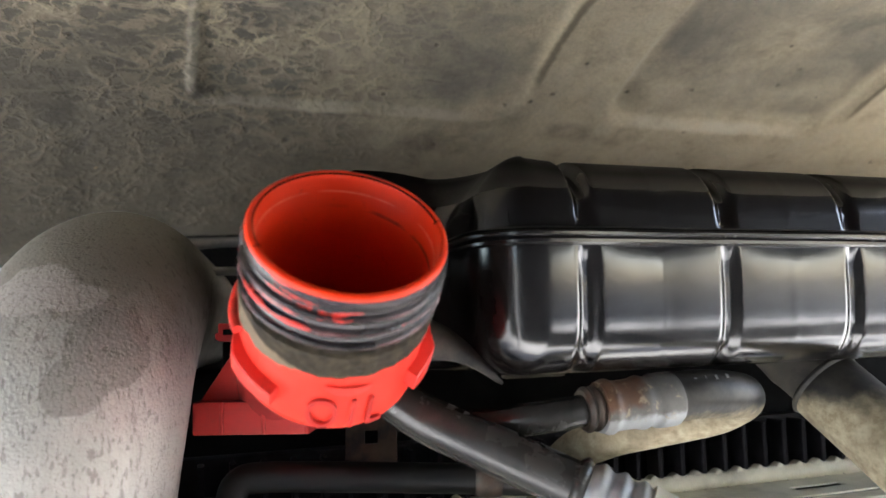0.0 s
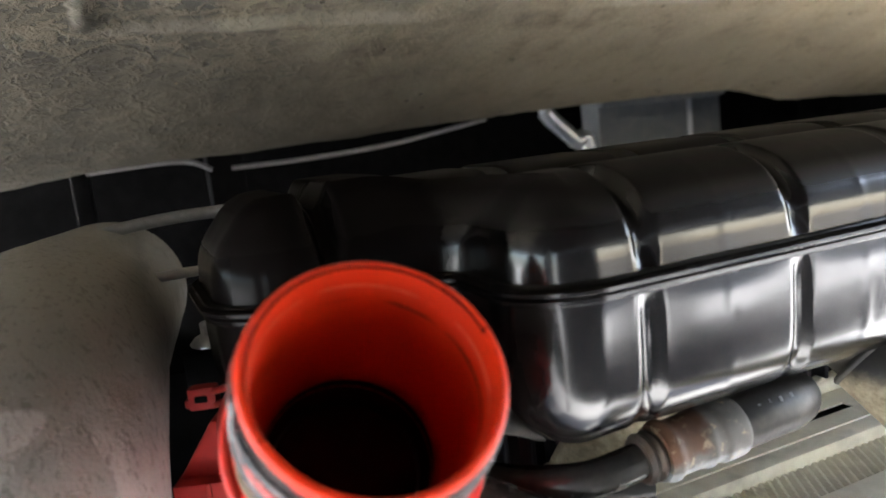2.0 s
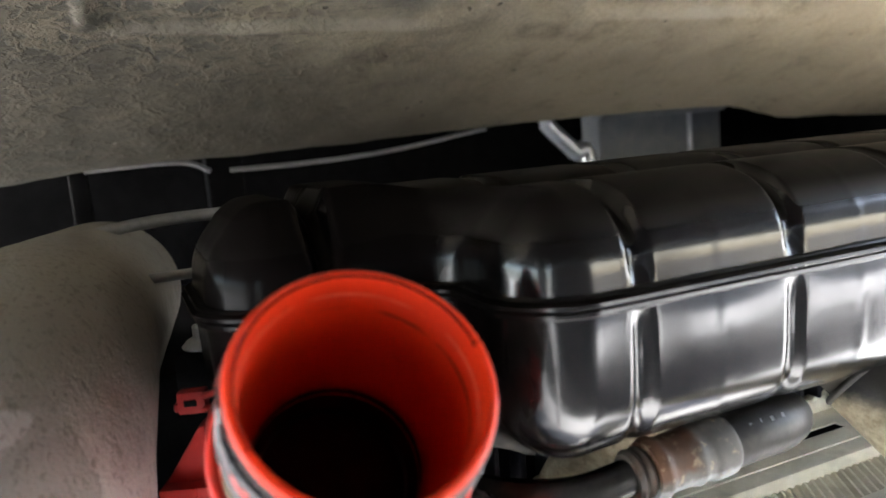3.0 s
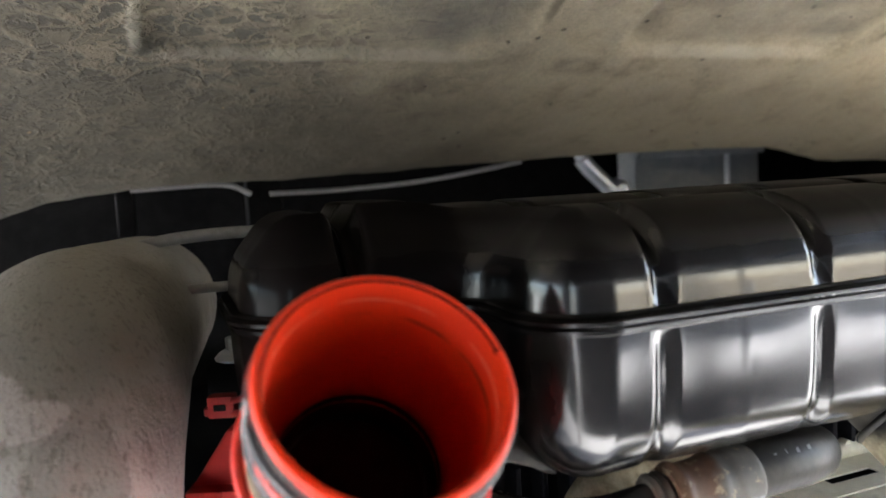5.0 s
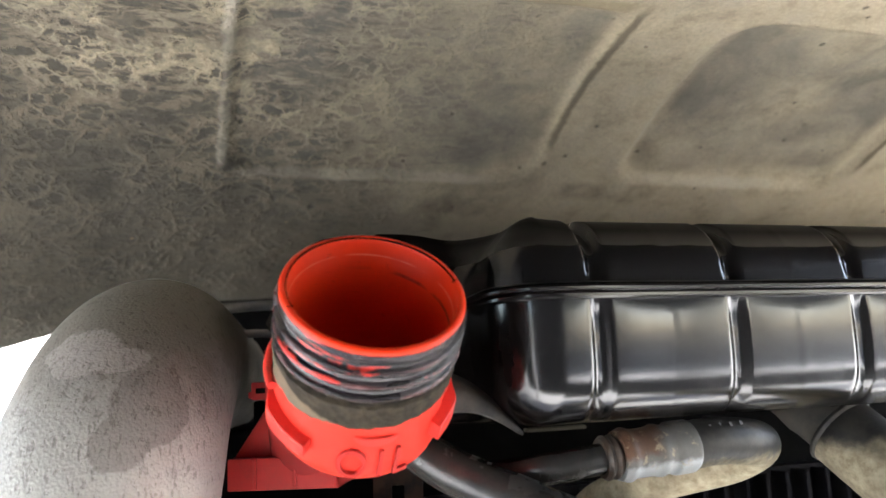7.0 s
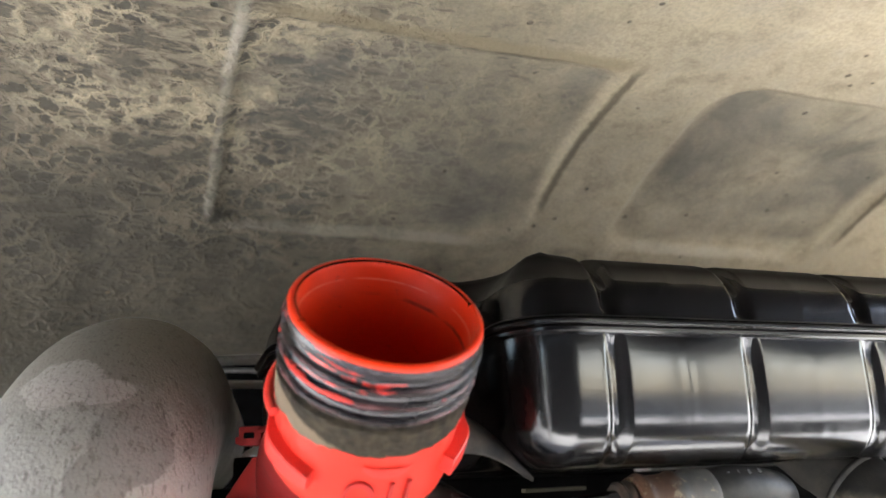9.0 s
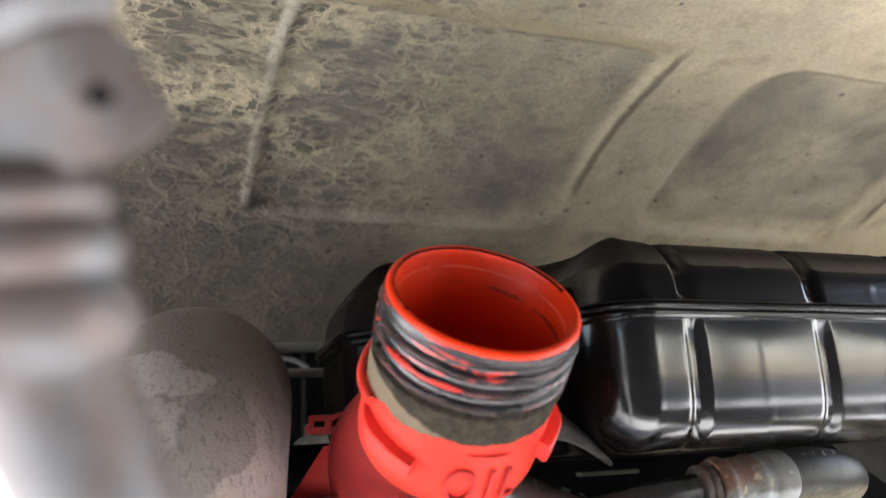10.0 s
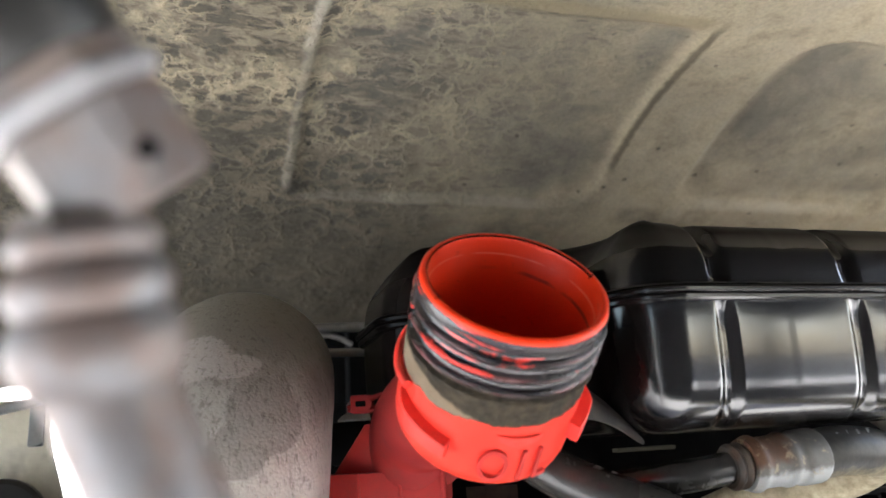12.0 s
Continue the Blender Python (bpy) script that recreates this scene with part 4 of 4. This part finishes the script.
def build_u_hose():
    t = thing("u_bend_hose", pose(0, 0, 0), "rubber hose with a rusty crimped ferrule, bent back on itself", "hose")
    a = Vector((0.058, 0.3155, -0.0280))
    b = Vector((0.093, 0.3265, -0.0255))
    d = (b - a).normalized()
    part("tube", tube(spline([(0.002, 0.331, -0.0345), (0.016, 0.320, -0.0335), (0.036, 0.3105, -0.0305), a], 10), 0.0062, 24), TUBE_BLACK, t)
    part("collar", tube(straight(a - d * 0.004, a + d * 0.003, 10), lambda k: 0.0078 + 0.0012 * math.sin(k * math.pi * 2) ** 2, 28), DARK_STEEL, t)
    fm = Matrix.Translation((a + b) / 2)
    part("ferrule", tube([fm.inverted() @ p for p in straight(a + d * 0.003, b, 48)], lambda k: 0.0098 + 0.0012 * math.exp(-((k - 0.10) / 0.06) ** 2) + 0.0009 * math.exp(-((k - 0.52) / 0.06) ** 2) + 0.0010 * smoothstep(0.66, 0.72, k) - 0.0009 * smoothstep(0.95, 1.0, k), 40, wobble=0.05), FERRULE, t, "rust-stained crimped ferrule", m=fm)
    hose = sandy_hose_material("dusty_hose", 0.0, -0.006)
    bend = spline([b - d * 0.002, b + d * 0.012, (0.119, 0.3385, -0.0262), (0.1285, 0.352, -0.0292), (0.121, 0.367, -0.0372), (0.098, 0.378, -0.0440), (0.076, 0.394, -0.0520), (0.058, 0.412, -0.066), (0.045, 0.43, -0.10)], 10)
    o = Matrix.Translation(b + Vector((0, 0, -0.004)))
    part("hose", tube([o.inverted() @ p for p in bend], 0.0098, 30), hose, t, "black hose, dusty underneath", m=o)
    side_dir = Vector((-0.35, -0.75, 0.55))
    for k, (w, h) in enumerate(((0.0011, 0.0020), (0.0003, 0.0026), (0.0009, 0.0018), (0.0010, 0.0016))):
        at = b + d * (0.0065 + 0.0048 * k) + (side_dir - d * side_dir.dot(d)).normalized() * 0.0099
        up = Vector((0, 0.5, 0.85))
        up = (up - d * up.dot(d)).normalized()
        frame_m = Matrix.Translation(at) @ Matrix((d, up, d.cross(up))).transposed().to_4x4()
        part("print_mark", box((-w / 2, -h / 2, -0.0003), (w / 2, h / 2, 0.0001)), GREY, t, "faint white printed bar", m=frame_m)
    return t


build_u_hose()


def build_right_pipe():
    t = thing("dusty_hose", pose(0, 0, 0), "thick rubber hose caked with pale sand", "hose")
    a, b = Vector((0.166, 0.390, -0.012)), Vector((0.211, 0.326, -0.0775))
    d = (b - a).normalized()
    m = sandy_hose_material("sandy_hose", 0.017, 0.006)
    o = Matrix.Translation(a + d * 0.050)
    path = [o.inverted() @ (a + d * k) for k in (0.0215, 0.0222, 0.023, 0.033, 0.05, 0.08, 0.12, 0.2, 0.3)]
    part("hose", tube(path, lambda k: 0.0158 if k < 0.01 else (0.0168 if k < 0.14 else 0.0172), 40), m, t, m=o)
    part("lip", tube(straight(a + d * 0.0208, a + d * 0.0240, 8), lambda k: 0.0170 + 0.0011 * math.sin(math.pi * k), 40), rubber_material("dusty_lip", 0.55, (0.02, 0.019, 0.017), 0.5), t, "dusty rolled lip of the hose end")
    part("stub", tube(straight(a - d * 0.03, a + d * 0.025, 14), lambda k: 0.0145 + 0.0008 * math.exp(-((k - 0.62) / 0.06) ** 2), 36), rubber_material("dusty_sleeve", 0.6, (0.03, 0.028, 0.025)), t, "dusty black pipe stub inside the hose end")
    return t


build_right_pipe()


def build_thin_hose():
    path = spline([(-0.082, 0.350, -0.14), (-0.089, 0.351, -0.095), (-0.0955, 0.3525, -0.073), (-0.0935, 0.3545, -0.0625), (-0.083, 0.357, -0.0600), (-0.05, 0.360, -0.061), (-0.005, 0.363, -0.063), (0.030, 0.366, -0.065), (0.075, 0.370, -0.068)], 10)
    t = thing("thin_hose", pose(0, 0, 0), "thin black rubber hose lying along the engine", "hose")
    part("hose", tube(path, 0.0068, 26), RUBBER, t)
    a, d = Vector((0.012, 0.364, -0.0637)), Vector((1, 0.07, -0.05)).normalized()
    part("collar", tube(straight(a, a + d * 0.012, 10), lambda k: 0.0072 + 0.0012 * math.sin(math.pi * k) ** 0.5, 26), DARK_STEEL, t)
    return t


build_thin_hose()


# ---- rail, ribs and block below ----
def build_rail():
    rail = thing("slotted_rail", AXES.copy(), "cream painted slotted metal rail with a finned core, dusty", "rail")
    bm = bmesh.new()
    z0, z1 = -0.0945, -0.0935
    us = [-0.2]
    for k in range(-1, 4):
        us += [0.142 + 0.2 * k, 0.178 + 0.2 * k]
    us.append(1.0)
    for i in range(len(us) - 1):
        for v0, v1 in ((0.353, 0.3655), (0.3655, 0.3725), (0.3725, 0.392)):
            if i % 2 == 1 and v0 == 0.3655:
                continue
            box((us[i], v0, z0), (us[i + 1], v1, z1), bm=bm)
    bmesh.ops.remove_doubles(bm, verts=bm.verts, dist=1e-5)
    part("plate", bm, CREAM, rail, smooth=False)
    # dark box added under the plate in place of the slots' own shade
    part("slot_backing", box((-0.2, 0.358, -0.112), (1.0, 0.3915, -0.0965), 0.001), DARK, rail, "dark backing added so that the slots look black")
    part("step", box((-0.2, 0.3425, -0.108), (1.0, 0.3545, -0.0949), 0.0012), CREAM, rail)
    part("lip", box((-0.2, 0.290, -0.13), (1.0, 0.3160, -0.1000), 0.001), CREAM, rail)
    part("header_bar", tube([Vector((u, 0.3895, -0.0890)) for u in (-0.2, 1.0)], 0.0046, 20), CREAM, rail, "rounded whitish header bar")
    src = None
    for k in range(66):
        u = -0.0927 + 0.0147 * k
        if src is None:
            src = part("tooth", prism([(-0.0050, -0.089), (0.0046, -0.089), (0.0040, -0.0838), (0.0026, -0.0826), (0.0006, -0.0832), (-0.0030, -0.0866)], 0.006, 0.0009, Matrix.Translation((0, 0.393, 0)) @ Matrix.Rotation(radians(90), 4, "X")), CREAM, rail, m=Matrix.Translation((u, 0, 0)))
            continue
        ob = new("tooth", src.data)
        ob.parent, ob.matrix_basis = rail, Matrix.Translation((u, 0, 0))
    # folded fins in front of the step, each row set half a fold off the last
    bm = bmesh.new()
    n = 300
    rows = []
    for j in range(7):
        rows.append([bm.verts.new((0.10 + 0.40 * i / n, 0.3165 + 0.0043 * j, -0.1035 + 0.0011 * (1 if (i // 2 + j) % 2 else -1))) for i in range(n + 1)])
    for a, b in zip(rows, rows[1:]):
        for i in range(n):
            bm.faces.new((a[i], a[i + 1], b[i + 1], b[i]))
    geom = bmesh.ops.extrude_face_region(bm, geom=list(bm.faces))
    bmesh.ops.translate(bm, vec=(0, 0, 0.0012), verts=[v for v in geom["geom"] if isinstance(v, bmesh.types.BMVert)])
    tagged(part("fin_strip", bm, CREAM, rail, "strip of fine folded fins", smooth=False), kind="stuff")
    return rail


build_rail()


def build_ribbed_panel():
    p = thing("ribbed_panel", AXES.copy(), "black ribbed plastic panel behind the rail", "ribbed panel")
    part("back", box((-0.2, 0.400, -0.4), (1.0, 0.41, -0.056), 0.001), PLASTIC, p)
    part("ledge", box((-0.2, 0.396, -0.078), (0.12, 0.401, -0.074), 0.0008), PLASTIC, p)
    src = None
    for k in range(66):
        u = -0.1 + 0.0147 * k
        if src is None:
            src = part("rib", box((-0.0016, 0.388, -0.094), (0.0016, 0.401, -0.058), 0.0006, 1), PLASTIC, p, m=Matrix.Translation((u, 0, 0)))
            continue
        ob = new("rib", src.data)
        ob.parent, ob.matrix_basis = p, Matrix.Translation((u, 0, 0))
    return p


build_ribbed_panel()

bm = box((-0.10, 0.47, -0.9), (0.9, 0.75, -0.016), 0.004)
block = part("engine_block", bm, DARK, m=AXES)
tagged(block, "near-black engine block under the cover", "engine", kind="structure")


# ---- behind the cover ----
def build_rear():
    # colour kept near black in place of the bay's deep shade
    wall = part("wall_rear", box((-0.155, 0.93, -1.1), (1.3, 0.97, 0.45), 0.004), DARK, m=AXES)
    tagged(wall, "near-black bulkhead closing the engine bay", "bulkhead", kind="structure")
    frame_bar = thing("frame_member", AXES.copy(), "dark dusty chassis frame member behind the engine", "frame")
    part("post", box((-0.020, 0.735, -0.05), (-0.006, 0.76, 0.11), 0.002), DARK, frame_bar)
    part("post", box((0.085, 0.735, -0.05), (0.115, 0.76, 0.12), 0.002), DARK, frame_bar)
    part("edge_strip", tube(spline([L(-0.008, 0.733, 0.0880), L(0.047, 0.733, 0.0896), L(0.072, 0.733, 0.0875), L(0.088, 0.733, 0.0795)], 8), 0.0022, 10), ROD_METAL, frame_bar, "pale worn edge", m=AXES.inverted())
    part("edge_strip", tube(spline([L(0.104, 0.733, 0.0788), L(0.173, 0.733, 0.0790), L(0.254, 0.733, 0.0835), L(0.350, 0.733, 0.0960)], 8), 0.0022, 10), ROD_METAL, frame_bar, "pale worn edge", m=AXES.inverted())
    box_panel = thing("grey_box", AXES.copy(), "pale grey metal box beyond the engine", "box")
    part("body", box((0.575, 0.86, -0.1), (0.775, 0.90, 0.112), 0.004), GREY, box_panel)
    part("seam", box((0.716, 0.857, 0.03), (0.723, 0.861, 0.105), 0.001), BRIGHT, box_panel, "pale vertical seam")
    part("lip", box((0.575, 0.850, 0.096), (0.775, 0.861, 0.104), 0.002), GREY, box_panel)
    tagged(part("bright_lever", tube(spline([L(0.486, 0.85, 0.108), L(0.498, 0.85, 0.090), L(0.530, 0.85, 0.060), L(0.55, 0.85, 0.03), L(0.55, 0.86, -0.3)], 8), lambda k: 0.010 if k > 0.15 else 0.007, 16), BRIGHT), "bright metal lever beyond the engine", "lever")
    rod = tube(spline([L(-0.004, 0.4916, 0.0555), L(0.016, 0.4916, 0.0588), L(0.040, 0.4916, 0.0603), L(0.070, 0.4916, 0.0603)], 8), 0.0032, 16)
    tagged(part("linkage_rod", rod, ROD_METAL), "pale bare metal rod behind the cover", "rod", "linkage rods")
    rod = tube(straight(L(0.022, 0.4386, 0.0381), L(0.062, 0.4386, 0.0381)), 0.0024, 16)
    tagged(part("linkage_rod", rod, ROD_METAL), "thin pale metal rod behind the cover", "rod", "linkage rods")


build_rear()


# ---- the fitting close to the camera ----
def build_fitting():
    top, bottom = Vector((-0.0778, 0.0815, 0.0272)), Vector((-0.0756, 0.0876, 0.0008))
    axis = (top - bottom).normalized()
    sd = Vector((1, 0.1, 0))
    sd = (sd - axis * sd.dot(axis)).normalized()
    m = Matrix.Translation(top) @ Matrix((sd, axis.cross(sd), axis)).transposed().to_4x4()
    t = thing("hose_fitting", m, "dull zinc hydraulic hose fitting with a hex block, hanging in front", "hose fitting")

    lean = Matrix.Rotation(radians(-24), 4, "Y") @ Matrix.Rotation(radians(14), 4, "X")

    def hexa(r, z0, z1, bevel):
        bm = bmesh.new()
        f = bm.faces.new([bm.verts.new((r * math.cos(math.pi / 3 * k), r * math.sin(math.pi / 3 * k), z0)) for k in range(6)])
        ex = bmesh.ops.extrude_face_region(bm, geom=[f])
        bmesh.ops.translate(bm, vec=(0, 0, z1 - z0), verts=[v for v in ex["geom"] if isinstance(v, bmesh.types.BMVert)])
        bmesh.ops.bevel(bm, geom=list(bm.edges), offset=bevel, segments=2, affect="EDGES")
        bm.transform(lean)
        return bm

    block = part("hex_block", hexa(0.0098, -0.0136, -0.0018, 0.0009), STEEL, t)
    part("flange", hexa(0.0112, -0.0018, 0.0006, 0.0007), PALE_ZINC, t, "bright worn flange")
    part("upper_hex", hexa(0.0101, 0.0006, 0.0034, 0.0006), STEEL, t)
    part("rubber_cap", lathe([(0.0, 0.0034), (0.0092, 0.0034), (0.0098, 0.0045), (0.0104, 0.009), (0.0094, 0.0105), (0.0094, 0.014), (0.0102, 0.0150), (0.0100, 0.020), (0.0085, 0.024), (0.0085, 0.2), (0.0, 0.2)], 32), RUBBER, t, m=lean, label="black ribbed rubber above the flange")
    part("neck", lathe([(0.0, -0.012), (0.0074, -0.0125), (0.0074, -0.0150), (0.0, -0.0155)], 8), DARK_STEEL, t, "dark faceted neck", smooth=False)
    prof = [(0.0, -0.0140), (0.0072, -0.0141)]
    for z, r, half in ((-0.0157, 0.0079, 0.0018), (-0.0206, 0.0086, 0.0026), (-0.0268, 0.0092, 0.0034)):
        prof += [(r - 0.0012, z + half), (r - 0.0003, z + half * 0.5), (r, z), (r - 0.0003, z - half * 0.5), (r - 0.0012, z - half)]
    prof += [(0.0068, -0.0318), (0.0, -0.0322)]
    part("ferrule", lathe(prof, 40), STEEL, t, "crimped sleeve with three bulges")
    bend = spline([(-0.0756, 0.0876, 0.0005), (-0.0738, 0.0895, -0.0063), (-0.0700, 0.0921, -0.0159), (-0.0655, 0.0953, -0.0279), (-0.0616, 0.0985, -0.0398), (-0.0525, 0.105, -0.08), (-0.0525, 0.12, -0.2)], 8)
    part("tube", tube([m.inverted() @ p for p in bend], lambda k: 0.0068 - 0.0006 * smoothstep(0.2, 0.6, k), 28), STEEL, t)
    out = (m.to_3x3() @ lean.to_3x3() @ Vector((math.cos(radians(-30)), math.sin(radians(-30)), 0))).normalized()
    hole = Vector((-0.0628, 0.0770, 0.0212))
    hole -= out * ((hole - top).dot(out) - 0.0098 * math.cos(radians(30)))
    part("pin_hole", tube([m.inverted() @ (hole + out * 0.0003), m.inverted() @ (hole - out * 0.004)], 0.0012, 16), DARK, block, "small dark hole")


build_fitting()


# ---- small things under the cover ----
def build_flap():
    bm = bmesh.new()
    rows = []
    for i in range(13):
        f = i / 12
        a = Vector((-0.012, 0.302, 0.002)).lerp(Vector((0.0235, 0.3165, -0.0170)), f)
        row = []
        for j in range(9):
            g = j / 8
            wide = 0.0135 * (1 - f) ** 0.7 + 0.0006
            p = a + Vector((-0.15, 0.55, 0.8)).normalized() * wide * (g - 0.5) * 1.6
            p += Vector((0.2, -0.9, 0.35)) * (0.005 * math.sin(math.pi * g) * (1 - f * 0.6)) + Vector((0, 0, 0.0055 * math.sin(math.pi * f)))
            row.append(bm.verts.new(p))
        rows.append(row)
    for p, q in zip(rows, rows[1:]):
        for j in range(8):
            bm.faces.new((p[j], p[j + 1], q[j + 1], q[j]))
    geom = bmesh.ops.extrude_face_region(bm, geom=list(bm.faces))
    bmesh.ops.translate(bm, vec=(0.0002, 0.0012, -0.0008), verts=[v for v in geom["geom"] if isinstance(v, bmesh.types.BMVert)])
    tagged(part("rubber_flap", bm, rubber_material("dusty_flap", 0.8)), "curled dusty black rubber flap under the cover", "flap")


build_flap()


def build_bracket():
    t = thing("bracket", pose(-0.038, 0.388, -0.048, 80, 0, 3), "small dark metal bracket with a square hole", "bracket")
    bm = bmesh.new()
    w, h, k = 0.0125, 0.0125, 0.0032
    for lo, hi in (((-w, -h, 0), (-k, h, 0.002)), ((k, -h, 0), (w, h, 0.002)), ((-k, -h, 0), (k, -k, 0.002)), ((-k, k, 0), (k, h + 0.012, 0.002))):
        box(lo, hi, bm=bm)
    bmesh.ops.remove_doubles(bm, verts=bm.verts, dist=1e-5)
    part("plate", bm, metal_material("brown_steel", (0.016, 0.014, 0.012), 0.25, 0.55, 0.2, 0.08), t)


build_bracket()


def build_mount():
    """Seen edge-on past the pipe: a dusty plate with a bare rod and a rubber bush."""
    t = thing("cab_mount", pose(-0.302, 0.432, 0.0, 0, 0, 27), "dusty cream metal mounting plate with a bare rod and rubber bush", "mounting bracket")
    plate = [(-0.10, -0.09), (0.023, -0.09), (0.019, -0.034), (0.012, -0.010), (0.009, 0.006), (0.012, 0.018), (0.004, 0.023), (-0.10, 0.020)]
    part("plate", prism(plate, 0.006, 0.001, pose(0, 0.004, 0, 90, 0, 0)), CREAM, t)
    part("upright", box((-0.0015, -0.006, -0.004), (0.0065, 0.0, 0.034), 0.0012), GREY, t, "narrow grey upright")
    part("rod", tube([Vector((-0.10, -0.008, -0.004)), Vector((-0.016, -0.008, 0.0170)), Vector((0.015, -0.008, 0.0248))], 0.0030, 16), BRIGHT, t, "bare metal rod")
    part("bush", lathe([(0.0, 0.0), (0.022, 0.0), (0.0245, 0.002), (0.0245, 0.012), (0.022, 0.014), (0.012, 0.014), (0.011, 0.011), (0.0, 0.011)], 36), RUBBER, t, "black rubber bush", m=pose(-0.012, -0.004, -0.045, 90, 0, 0))
    return t


build_mount()


def build_strip_and_bolt():
    tagged(part("gasket_strip", box((-0.018, -0.003, -0.0010), (0.018, 0.003, 0.0010), 0.0006), rubber_material("cream_gasket", 0.3, (0.07, 0.062, 0.036), 0.7), m=pose(0.046, 0.434, -0.0233, 0, 0, 20)), "thin cream gasket strip under the cover", "gasket")
    t = thing("pipe_bolt", pose(-0.112, 0.440, -0.002, 0, 0, 0), "shiny flanged bolt beside the cast pipe", "bolt")
    part("flange", lathe([(0.0, 0.002), (0.0118, 0.002), (0.0122, 0.003), (0.0098, 0.0055), (0.0072, 0.0068), (0.0, 0.0068)], 32), BRIGHT, t)
    part("shank", lathe([(0.0, 0.0), (0.0055, 0.0), (0.0055, 0.003), (0.0, 0.003)], 24), BRIGHT, t)
    hexed = lathe([(0.0, 0.0065), (0.0068, 0.0065), (0.0068, 0.0120), (0.0058, 0.0130), (0.0, 0.0130)], 6)
    part("head", hexed, BRIGHT, t, smooth=False)
    part("seat", box((-0.014, -0.012, -0.022), (0.014, 0.014, 0.002), 0.002), DARK, t, "dark casting under the bolt")


build_strip_and_bolt()
